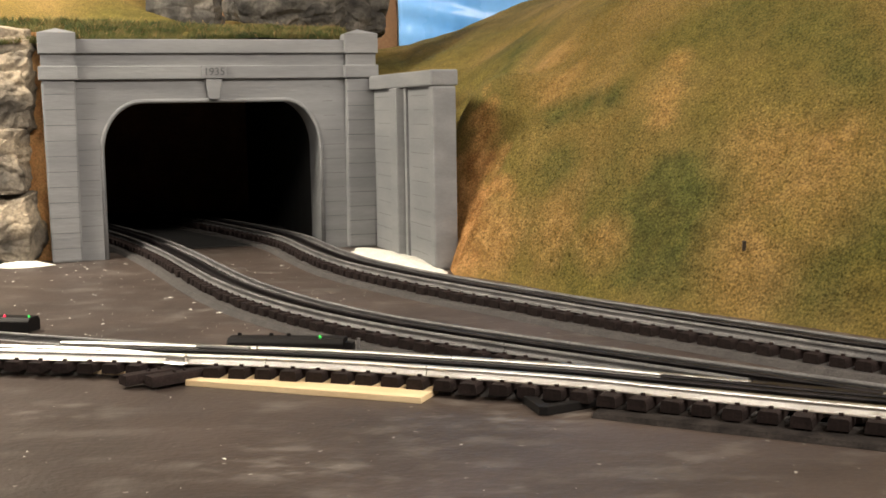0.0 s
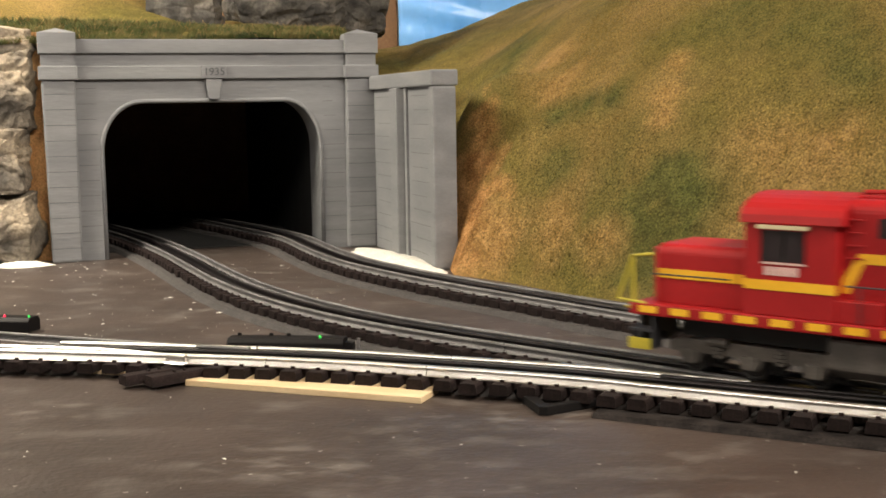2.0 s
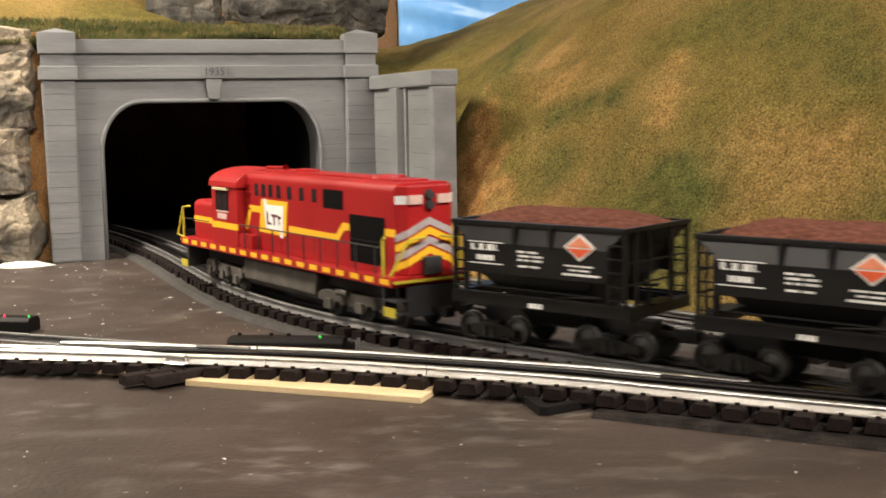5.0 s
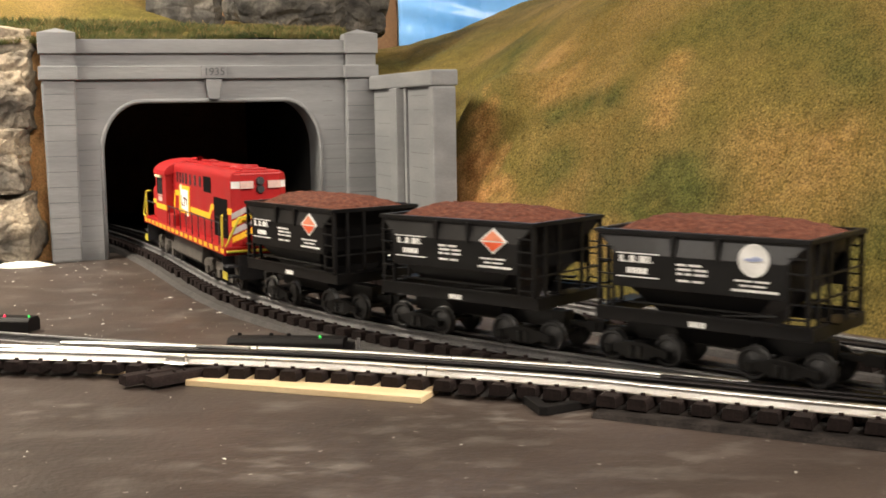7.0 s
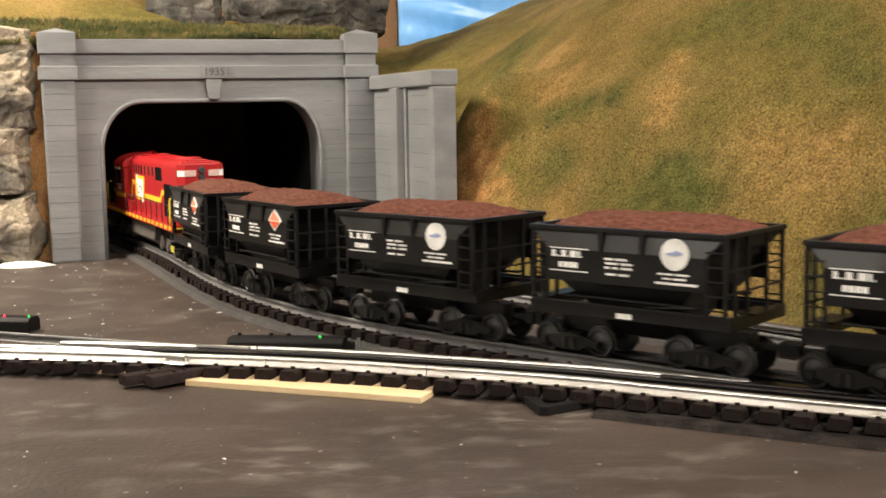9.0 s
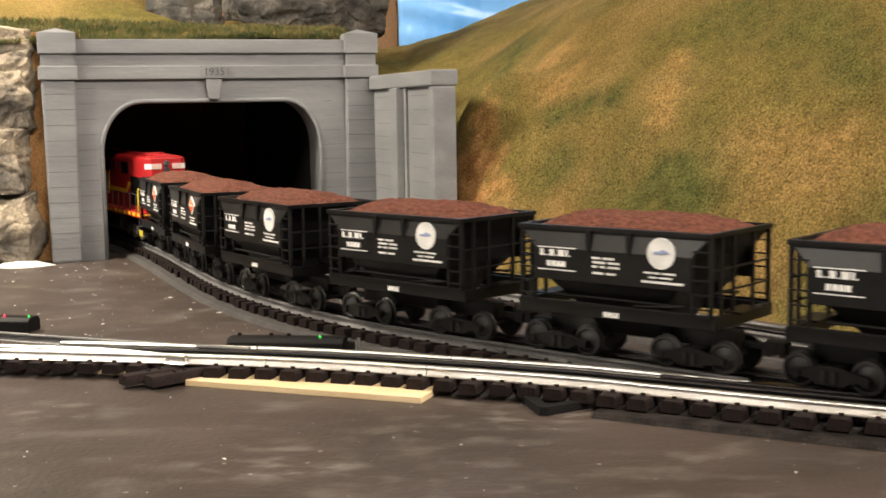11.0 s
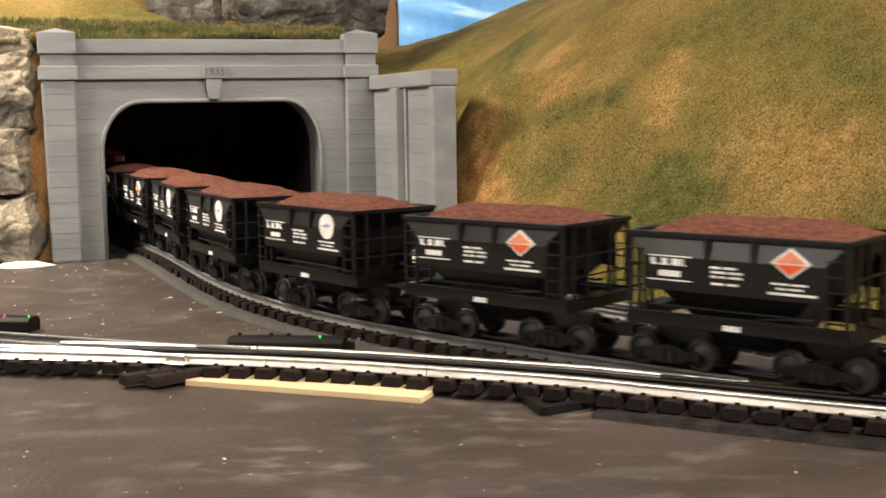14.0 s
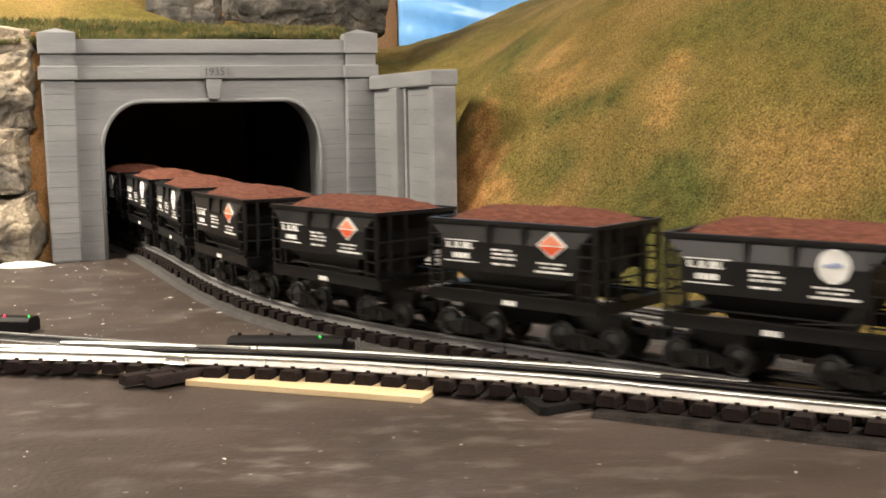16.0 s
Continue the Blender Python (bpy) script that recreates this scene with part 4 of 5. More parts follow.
# ---------- the train ----------
# in a car's space x points ahead, +y to the near side, z up from the rail top
def wheelset(parent, x, radius, name="wheelset"):
    w = HALF / SHRINK
    g = Geo()
    for sgn in (1, -1):
        y = sgn * w
        g.lathe([(0.0, y + sgn * 0.0016), (0.0025, y + sgn * 0.0016), (radius * 0.72, y + sgn * 0.0004), (radius * 0.8, y + sgn * 0.0016), (radius, y + sgn * 0.0015),
                 (radius + 0.0001, y - sgn * 0.0012), (radius + 0.0011, y - sgn * 0.0018), (radius + 0.0009, y - sgn * 0.0026), (0.0, y - sgn * 0.0026)], (0, 0, 0), "y", 28)
    g.lathe([(0.0, -w), (0.0016, -w), (0.0016, w), (0.0, w)], (0, 0, 0), "y", 10)
    ob = part(name, g, M_TREAD, parent, smooth=False)
    ob.location = (x, 0, radius)
    return ob


def freight_truck(parent, x):
    t = part("truck", Geo().box(-0.006, 0.006, -0.018, 0.018, 0.008, 0.0135), M_DARKGREY, parent, bevel=0.0006)
    t.location = (x, 0, 0)
    for sgn in (1, -1):
        y = sgn * 0.0192
        g = Geo()
        out = [(-0.0225, 0.0065), (-0.0225, 0.0100), (-0.013, 0.0118), (-0.006, 0.0138), (0.006, 0.0138), (0.013, 0.0118), (0.0225, 0.0100), (0.0225, 0.0065), (0.0125, 0.0062), (0.0065, 0.0032), (-0.0065, 0.0032), (-0.0125, 0.0062)]
        g.prism(out, y - 0.0015, y + 0.0015)
        for jx in (-0.0196, 0.0196):
            g.box(jx - 0.0024, jx + 0.0024, min(y, y + sgn * 0.0028), max(y, y + sgn * 0.0028), 0.0058, 0.0106)
        part("side_frame", g, M_DARKGREY, t, bevel=0.0004)
        sp = Geo()
        for k in (-0.0028, 0.0028):
            sp.lathe([(0.0018, 0.0045), (0.0018, 0.0115)], (k, y + sgn * 0.0016, 0), "z", 8)
        part("spring", sp, M_WHEEL, t)
    return t, [wheelset(t, -0.0196, 0.0094), wheelset(t, 0.0196, 0.0094)]


def coupler(parent, x, sgn):
    g = Geo()
    g.box(min(x, x + sgn * 0.018), max(x, x + sgn * 0.018), -0.002, 0.002, 0.0145, 0.0185)
    g.box(min(x + sgn * 0.015, x + sgn * 0.0225), max(x + sgn * 0.015, x + sgn * 0.0225), -0.0035, 0.0045, 0.013, 0.0205)
    return part("coupler", g, M_DARKGREY, parent, bevel=0.0008)


def bars(name, rows, y, mat, parent, label):
    """Writing too small to read: rows of (x from the left, width, z, height) as thin raised bars."""
    g = Geo()
    for x, w, z, h in rows:
        g.box(x - w, x, y, y + 0.0003, z, z + h)
    return tagged(part(name, g, mat, parent, label), kind="stuff")


def ore_car(emblem, label):
    t = thing("ore_car", label, "freight car", group="loaded ore cars of the train")
    Yw, top = 0.0375, 0.0842
    E, S = 0.0665, 0.0545
    # hopper: upright sides, sloped ends and belly
    g = Geo()
    rim = [(-E, -Yw), (E, -Yw), (E, Yw), (-E, Yw)]
    low = [(-0.020, -0.012), (0.020, -0.012), (0.020, 0.012), (-0.020, 0.012)]
    vs = [(x, y, top - 0.002) for x, y in rim] + [(x, y, 0.0695) for x, y in [(-0.0545, -Yw), (0.0545, -Yw), (0.0545, Yw), (-0.0545, Yw)]] + [(x, y, 0.0505) for x, y in [(-0.045, -Yw + 0.001), (0.045, -Yw + 0.001), (0.045, Yw - 0.001), (-0.045, Yw - 0.001)]] + [(x, y, 0.037) for x, y in [(-0.031, -0.028), (0.031, -0.028), (0.031, 0.028), (-0.031, 0.028)]] + [(x, y, 0.016) for x, y in low]
    fs = []
    for r in range(4):
        for k in range(4):
            fs.append((r * 4 + k, r * 4 + (k + 1) % 4, r * 4 + 4 + (k + 1) % 4, r * 4 + 4 + k))
    fs.append((16, 17, 18, 19))
    fs.append((3, 2, 1, 0))
    part("hopper", g.add(vs, fs), M_BLACK, t)
    # slanted upper side sheets, paler than the car black to suggest a sheen
    for sgn in (1, -1):
        y0, y1 = sgn * (Yw - 0.0004), sgn * (Yw + 0.0015)
        q = Geo().add([(-E + 0.001, y0, top - 0.0016), (E - 0.001, y0, top - 0.0016), (S - 0.0006, y1, 0.0702), (-S + 0.0006, y1, 0.0702),
                       (-E + 0.001, y0 - sgn * 0.001, top - 0.0016), (E - 0.001, y0 - sgn * 0.001, top - 0.0016), (S - 0.0006, y0 - sgn * 0.001, 0.0702), (-S + 0.0006, y0 - sgn * 0.001, 0.0702)],
                      [(0, 1, 2, 3), (4, 7, 6, 5), (0, 4, 5, 1), (1, 5, 6, 2), (2, 6, 7, 3), (3, 7, 4, 0)])
        part("upper_side_sheet", q, M_SHEEN, t, "black side sheet with its grey sheen painted in")
        part("side_sheet", Geo().box(-S, S, min(sgn * Yw, y1), max(sgn * Yw, y1), 0.0505, 0.0703), M_BLACK, t, bevel=0.0003)
        for rx in (-0.0135, 0.0145):
            part("side_rib", Geo().prism([(rx - 0.001, 0.069), (rx + 0.001, 0.069), (rx + 0.002, top - 0.002), (rx - 0.002, top - 0.002)], min(y0, y1 + sgn * 0.001), max(y0, y1 + sgn * 0.001)), M_BLACK, t)
        part("side_sill", Geo().box(-E, E, sgn * 0.0342 - 0.0025, sgn * 0.0342 + 0.0025, 0.0290, 0.0365), M_BLACK, t, bevel=0.0005)
        part("sill_flange", Geo().box(-E, E, sgn * 0.0372 - 0.0012, sgn * 0.0372 + 0.0012, 0.0365, 0.0378), M_BLACK, t)
        # slanting brace and drop-door shaft along the belly
        part("brace", Geo().tube([(-0.047, sgn * 0.0355, 0.041), (-0.012, sgn * 0.031, 0.0375)], 0.0008, 6), M_BLACK, t)
        part("door_shaft", Geo().tube([(0.047, sgn * 0.0325, 0.0405), (-0.047, sgn * 0.0325, 0.0405)], 0.0009, 6), M_DARKGREY, t)
        for ex in (-1, 1):
            # corner posts and ladder
            part("corner_post", Geo().box(ex * 0.0655 - 0.0011, ex * 0.0655 + 0.0011, sgn * 0.0362 - 0.0012, sgn * 0.0362 + 0.0012, 0.0365, top - 0.002), M_BLACK, t)
            part("ladder_stile", Geo().box(ex * 0.0548 - 0.0009, ex * 0.0548 + 0.0009, sgn * 0.0375 - 0.0009, sgn * 0.0375 + 0.0009, 0.0365, 0.0725), M_BLACK, t)
            for k in range(5):
                z = 0.0405 + k * 0.0082
                part("ladder_rung", Geo().box(min(ex * 0.0545, ex * 0.066), max(ex * 0.0545, ex * 0.066), sgn * 0.0385 - 0.0005, sgn * 0.0385 + 0.0005, z, z + 0.001), M_BLACK, t)
    for ex in (-1, 1):
        # end frame: sill, posts and end ladder
        part("end_sill", Geo().box(ex * 0.0665 - 0.002, ex * 0.0665 + 0.002, -0.0367, 0.0367, 0.0288, 0.0365), M_BLACK, t, bevel=0.0004)
        for y in (-0.014, 0.011, 0.0255):
            part("end_post", Geo().box(ex * 0.0662 - 0.001, ex * 0.0662 + 0.001, y - 0.001, y + 0.001, 0.0365, top - 0.002), M_BLACK, t)
        for z in (0.0495, 0.0625):
            part("end_rung", Geo().box(ex * 0.0662 - 0.0006, ex * 0.0662 + 0.0006, -0.0352, 0.0352, z, z + 0.0011), M_BLACK, t)
        coupler(t, ex * 0.068, ex)
        part("brake_step", Geo().box(min(ex * 0.06, ex * 0.0735), max(ex * 0.06, ex * 0.0735), -0.014, 0.014, 0.036, 0.0372), M_BLACK, t)
    # rim round the top
    r = Geo()
    for x0, x1, y0, y1 in ((-E - 0.001, E + 0.001, Yw - 0.0022, Yw + 0.0012), (-E - 0.001, E + 0.001, -Yw - 0.0012, -Yw + 0.0022), (E - 0.0022, E + 0.001, -Yw + 0.0022, Yw - 0.0022), (-E - 0.001, -E + 0.0022, -Yw + 0.0022, Yw - 0.0022)):
        r.box(x0, x1, y0, y1, top - 0.0028, top)
    part("rim", r, M_BLACK, t, bevel=0.0004)
    part("centre_sill", Geo().box(-0.066, 0.066, -0.005, 0.005, 0.0135, 0.024), M_BLACK, t)
    # heaped load
    g, n, m = Geo(), 54, 26
    vs = []
    for j in range(m + 1):
        for i in range(n + 1):
            x, y = (2 * i / n - 1) * (E - 0.0024), (2 * j / m - 1) * (Yw - 0.0024)
            hx, hy = math.sin(math.pi / 2 * min(1.0, 2.3 * (1 - abs(2 * i / n - 1)))), 1 - (abs(2 * j / m - 1)) ** 2.6
            z = top - 0.0026 + 0.0092 * hx * hy + (0.0013 * noise.noise((x * 90, y * 90, 1)) + 0.0009 * noise.noise((x * 300, y * 300, 4)) + 0.0008 * noise.noise((x * 800, y * 800, 9))) * min(1, 6 * hx) * min(1, 6 * hy)
            vs.append((x, y, z))
    fs = [(j * (n + 1) + i, j * (n + 1) + i + 1, (j + 1) * (n + 1) + i + 1, (j + 1) * (n + 1) + i) for j in range(m) for i in range(n)]
    part("ore_load", g.add(vs, fs), M_ORE, t, "heaped red-brown iron ore")
    # writing on both sides, small and unreadable
    yf = Yw + 0.0015
    for sgn in (1, -1):
        upper_line = part("painted_line", Geo().box(0.0238, 0.0517, yf - 0.0001, yf + 0.0003, 0.0702, 0.0708), M_WHITE, t, "thin white line")
        lower_line = part("painted_line", Geo().box(0.0241, 0.0518, yf - 0.0001, yf + 0.0003, 0.0564, 0.0570), M_WHITE, t, "thin white line")
        b1 = bars("reporting_mark", [(0.0502, 0.0026, 0.0652, 0.0040), (0.0502, 0.0040, 0.0652, 0.0010), (0.0452, 0.0012, 0.0652, 0.0009), (0.0432, 0.0034, 0.0652, 0.0040), (0.0388, 0.001, 0.0652, 0.0009), (0.0368, 0.0046, 0.0652, 0.0040), (0.0312, 0.0016, 0.0652, 0.0040), (0.0288, 0.001, 0.0652, 0.0009)], yf - 0.0001, M_WHITE, t, "white reporting mark")
        b2 = bars("car_number", [(0.0452, 0.003, 0.0588, 0.0034), (0.0416, 0.003, 0.0588, 0.0034), (0.038, 0.003, 0.0588, 0.0034), (0.0344, 0.003, 0.0588, 0.0034)], yf - 0.0001, M_WHITE, t, "white car number")
        rows = []
        rng = random.Random(3)
        for z, ws in ((0.0652, (0.006, 0.008)), (0.0626, (0.009, 0.008)), (0.0600, (0.0035, 0.004, 0.008)), (0.0561, (0.0075, 0.007))):
            x = 0.0128 - rng.uniform(0, 0.002)
            for w in ws:
                rows.append((x, w, z, 0.0013))
                x -= w + 0.0018
        b3 = bars("capacity_data", rows, yf - 0.0001, M_WHITE, t, "small white lettering")
        rows = [(-0.0238, 0.0105, 0.0592, 0.0011), (-0.0355, 0.009, 0.0592, 0.0011), (-0.027, 0.0055, 0.0566, 0.0011), (-0.0338, 0.0085, 0.0566, 0.0011), (-0.0222, 0.0275, 0.0537, 0.0014)]
        b4 = bars("builder_data", rows, yf - 0.0001, M_WHITE, t, "small white lettering")
        num = bars("sill_number", [(0.0055, 0.0023, 0.0302, 0.0032), (0.0027, 0.0023, 0.0302, 0.0032), (-0.0001, 0.0023, 0.0302, 0.0032), (-0.0029, 0.0023, 0.0302, 0.0032)], 0.0367, M_WHITE, t, "white car number")
        cx, cz = -0.0351, 0.0713
        if emblem == "diamond":
            e = part("emblem", Geo().prism([(cx + 0.0112, cz), (cx, cz + 0.0084), (cx - 0.0112, cz), (cx, cz - 0.0084)], yf - 0.0006, yf + 0.0006), M_WHITE, t, "white diamond emblem")
            part("emblem_field", Geo().prism([(cx + 0.0090, cz + 0.0002), (cx, cz + 0.0068), (cx - 0.0090, cz + 0.0002)], yf - 0.0006, yf + 0.0009), M_SALMON, e, "salmon upper field")
            part("emblem_field", Geo().prism([(cx + 0.0088, cz - 0.0008), (cx - 0.0088, cz - 0.0008), (cx, cz - 0.0068)], yf - 0.0006, yf + 0.0009), M_ORANGE, e, "orange lower field")
        else:
            pts = [(cx + 0.0090 * math.cos(a), cz + 0.0092 * math.sin(a)) for a in [2 * math.pi * k / 32 for k in range(32)]]
            e = part("emblem", Geo().prism(pts, yf - 0.0006, yf + 0.0006), M_WHITE, t, "white round emblem")
            part("emblem_field", Geo().prism([(cx + 0.005, cz - 0.0002), (cx + 0.005, cz + 0.0010), (cx + 0.001, cz + 0.0014), (cx - 0.001, cz + 0.0026), (cx - 0.005, cz + 0.0014), (cx - 0.005, cz + 0.0002), (cx, cz - 0.0006)], yf - 0.0006, yf + 0.0009), M_BLUE, e, "pale blue shape")
        if sgn < 0:
            for o in (upper_line, lower_line, b1, b2, b3, b4, num, e):
                o.matrix_local = pose(0, 0, 0, 0, 0, 180)
    for x in (-0.0438, 0.0500):
        freight_truck(t, x)
    return t


# the car black made paler: part of the sheen sits in the base colour
M_SHEEN = material("black_with_painted_sheen", (0.015, 0.0145, 0.015), 0.34, colours=[(0.026, 0.025, 0.0255)], scale=30, fine=0.1, coat=0.1)


def loco_truck(parent, x):
    t = part("truck", Geo().box(-0.05, 0.05, -0.009, 0.009, 0.010, 0.0165), M_TRUCK, parent, bevel=0.0008)
    t.location = (x, 0, 0)
    for sgn in (1, -1):
        y = sgn * 0.0205
        g = Geo()
        g.prism([(-0.052, 0.013), (-0.052, 0.0175), (-0.045, 0.0205), (0.045, 0.0205), (0.052, 0.0175), (0.052, 0.013), (0.046, 0.0125), (0.043, 0.007), (0.033, 0.007), (0.030, 0.0125), (0.008, 0.0125), (0.005, 0.007), (-0.005, 0.007), (-0.008, 0.0125), (-0.030, 0.0125), (-0.033, 0.007), (-0.043, 0.007), (-0.046, 0.0125)], y - 0.002, y + 0.002)
        for jx in (-0.038, 0.0, 0.038):
            g.box(jx - 0.0045, jx + 0.0045, min(y, y + sgn * 0.0042), max(y, y + sgn * 0.0042), 0.0065, 0.0145)
        part("side_frame", g, M_TRUCK, t, bevel=0.0006)
        for jx in (-0.019, 0.019):
            s = Geo()
            for k in range(4):
                s.lathe([(0.0, -0.0009), (0.0034, -0.0009), (0.0034, 0.0009), (0.0, 0.0009)], (jx, y + sgn * 0.0022, 0.0125 + k * 0.0022), "z", 10)
            part("spring", s, M_TRUCK, t)
        part("brake_cylinder", Geo().lathe([(0.0, -0.006), (0.0026, -0.006), (0.0026, 0.006), (0.0, 0.006)], (0.019, y + sgn * 0.0035, 0.0205), "x", 10), M_TRUCK, t)
    return t, [wheelset(t, k, 0.0092) for k in (-0.038, 0.0, 0.038)]


def diesel():
    t = thing("diesel_locomotive", "red model diesel locomotive with yellow stripes and emblem", "locomotive")
    HW = 0.0245           # half width of the hoods
    CW = 0.0325           # half width of the cab
    DK = 0.0405           # deck
    # frame and deck
    part("frame", Geo().box(-0.183, 0.190, -0.0335, 0.0335, 0.0335, DK), M_RED, t, bevel=0.0008)
    for sgn in (1, -1):
        for k in range(18):
            x = -0.1740 + k * 0.0207
            part("sill_dash", Geo().box(x - 0.006, x + 0.006, min(sgn * 0.0333, sgn * 0.0338), max(sgn * 0.0333, sgn * 0.0338), 0.0352, 0.0392), M_YELLOW, t)
    part("fuel_tank", Geo().prism([(-0.024, 0.030), (-0.026, 0.014), (-0.018, 0.008), (0.018, 0.008), (0.026, 0.014), (0.024, 0.030)], -0.058, 0.072, "x"), M_TRUCK, t, bevel=0.0015)
    part("underframe", Geo().box(-0.165, 0.165, -0.016, 0.016, 0.021, 0.0335), M_DARKGREY, t)

    def hood_outline(w, z0, z1, r):
        o = [(-w, z0), (w, z0)]
        for k in range(7):
            a = math.pi / 2 * k / 6
            o.append((w - r + r * math.cos(a), z1 - r + r * math.sin(a)))
        for k in range(7):
            a = math.pi / 2 * (1 + k / 6)
            o.append((-w + r + r * math.cos(a), z1 - r + r * math.sin(a)))
        return o

    part("long_hood", Geo().prism(hood_outline(HW, DK, 0.1052, 0.007), -0.174, 0.068, "x"), M_RED, t, bevel=0.0006)
    # chamfered rear corner
    part("hood_end", Geo().prism([(-0.1741, -HW + 0.0005), (-0.1741, HW - 0.0005), (-0.181, HW - 0.007), (-0.181, -HW + 0.007)], DK, 0.1035, "z"), M_RED, t, bevel=0.0012)
    part("short_hood", Geo().prism(hood_outline(HW, DK, 0.0755, 0.006), 0.116, 0.176, "x"), M_RED, t, bevel=0.0006)
    part("nose", Geo().prism([(0.1761, HW - 0.0005), (0.1761, -HW + 0.0005), (0.1820, -HW + 0.006), (0.1820, HW - 0.006)], DK, 0.0728, "z"), M_RED, t, bevel=0.0012)
    # cab with an arched roof
    roof = [(CW, 0.0915)]
    for k in range(15):
        a = math.pi * k / 14
        roof.append((0.0345 * math.cos(a), 0.0915 + 0.0158 * math.sin(a) ** 0.8))
    part("cab", Geo().prism([(-CW, DK), (CW, DK), (CW, 0.092), (CW - 0.006, 0.098), (-CW + 0.006, 0.098), (-CW, 0.092)], 0.065, 0.1175, "x"), M_RED, t, bevel=0.0008)
    part("cab_roof", Geo().prism(roof, 0.0620, 0.1200, "x"), M_RED, t, bevel=0.0006)
    # raised strips and bolted fittings on the hood roof
    part("roof_strip", Geo().box(-0.165, 0.062, -0.011, 0.011, 0.1048, 0.1068), M_RED, t, bevel=0.0006)
    part("radiator_fan_hatch", Geo().lathe([(0.0, 0.0022), (0.0125, 0.0022), (0.0135, 0.0), (0.0135, -0.002)], (-0.128, 0, 0.1062), "z", 24), M_RED, t)
    part("exhaust_stack", Geo().box(-0.016, 0.008, -0.005, 0.005, 0.1066, 0.1088), M_RED, t, bevel=0.0008)
    horn = part("air_horn", Geo().tube([(0.062, 0.004, 0.1082), (0.034, 0.004, 0.1088)], 0.0013, 8), M_RED, t)
    part("horn_bell", Geo().lathe([(0.0012, 0.0), (0.003, -0.006)], (0.034, 0.004, 0.1088), "x", 10), M_RED, horn)
    for sgn in (1, -1):
        y = sgn * HW

        def side(name, outline, mat, label="", base=y, deep=0.0004, parent=t):
            return part(name, Geo().prism(outline, min(base - sgn * 0.001, base + sgn * deep), max(base - sgn * 0.001, base + sgn * deep)), mat, parent, label)

        # louvre windows along the hood
        for x in (0.0460, 0.0325, 0.0196, 0.0050, -0.0137, -0.0343, -0.0553):
            side("hood_window", [(x, 0.0858), (x, 0.0960), (x - 0.0068, 0.0960), (x - 0.0068, 0.0858)], M_GLASS)
        side("hood_grille", [(-0.0730, 0.0825), (-0.0730, 0.0968), (-0.1030, 0.0968), (-0.1030, 0.0825)], M_GRILLE, "dark intake grille")
        gr = side("radiator_grille", [(-0.1125, 0.0455), (-0.1125, 0.0802), (-0.1618, 0.0802), (-0.1618, 0.0455)], M_GRILLE, "black radiator grille")
        side("grille_bar", [(-0.1125, 0.0618), (-0.1125, 0.0626), (-0.1618, 0.0626), (-0.1618, 0.0618)], M_DARKGREY, "", y, 0.0007, gr)
        for k in range(9):
            x = 0.055 - k * 0.0185
            side("door_seam", [(x, 0.0415), (x, 0.0615 if -0.03 < x < 0.03 else 0.058), (x - 0.0004, 0.0615 if -0.03 < x < 0.03 else 0.058), (x - 0.0004, 0.0415)], M_SEAM, "", y, 0.0002)
        # stripe: low on the cab, up to the emblem, low again, up at the rear
        h = 0.0054
        side("stripe", [(0.117, 0.0555), (0.117, 0.0555 + h), (0.176, 0.0555 + h), (0.176, 0.0555)], M_YELLOW, "")
        side("stripe", [(0.0650, 0.0550), (0.0650, 0.0550 + h), (0.1175, 0.0550 + h), (0.1175, 0.0550)], M_YELLOW, "", sgn * CW, 0.0004)
        side("stripe", [(0.0660, 0.0555), (0.0660, 0.0610), (0.0560, 0.0772), (0.0330, 0.0772), (0.0330, 0.0718), (0.0530, 0.0718), (0.0610, 0.0555)], M_YELLOW, "")
        side("stripe", [(-0.0150, 0.0590), (-0.0150, 0.0644), (-0.0920, 0.0636), (-0.1020, 0.0730), (-0.1125, 0.0730), (-0.1125, 0.0676), (-0.1045, 0.0676), (-0.0945, 0.0582)], M_YELLOW, "")
        side("stripe", [(-0.1618, 0.0676), (-0.1618, 0.0730), (-0.1740, 0.0730), (-0.1740, 0.0676)], M_YELLOW, "")
        # emblem: yellow square behind a white stepped shape with dark marks, the far side turned about
        f = 1 if sgn > 0 else -1
        ex = 0.0095

        def flip(pts):
            return [(ex + f * a, b) for a, b in pts]

        e = side("emblem", flip([(0.0290, 0.0560), (0.0240, 0.0835), (-0.0237, 0.0835), (-0.0190, 0.0550)]), M_YELLOW, "yellow square emblem", y, 0.0006)
        side("emblem_shape", flip([(0.0195, 0.0840), (0.0135, 0.0840), (0.0135, 0.0795), (-0.0165, 0.0795), (-0.0145, 0.0535), (-0.0095, 0.0535), (-0.0095, 0.0590), (0.0155, 0.0600)]), M_WHITE, "white stepped shape", y, 0.0009, e)
        for a0, a1, z0, z1 in ((0.0130, 0.0110, 0.0630, 0.0740), (0.0130, 0.0050, 0.0630, 0.0650), (0.0045, -0.0065, 0.0700, 0.0720), (0.0010, -0.0010, 0.0630, 0.0720), (-0.0065, -0.0120, 0.0690, 0.0710), (-0.0080, -0.0095, 0.0640, 0.0700)):
            side("emblem_mark", flip([(a0, z0), (a0, z1), (a1, z1), (a1, z0)]), M_MAROON, "", y, 0.0011, e)
        # cab windows, awning, number
        w1 = side("cab_window", [(0.0832, 0.0707), (0.0832, 0.0877), (0.1062, 0.0877), (0.1062, 0.0707)], M_GLASS, "dark glass pane", sgn * CW, 0.0003)
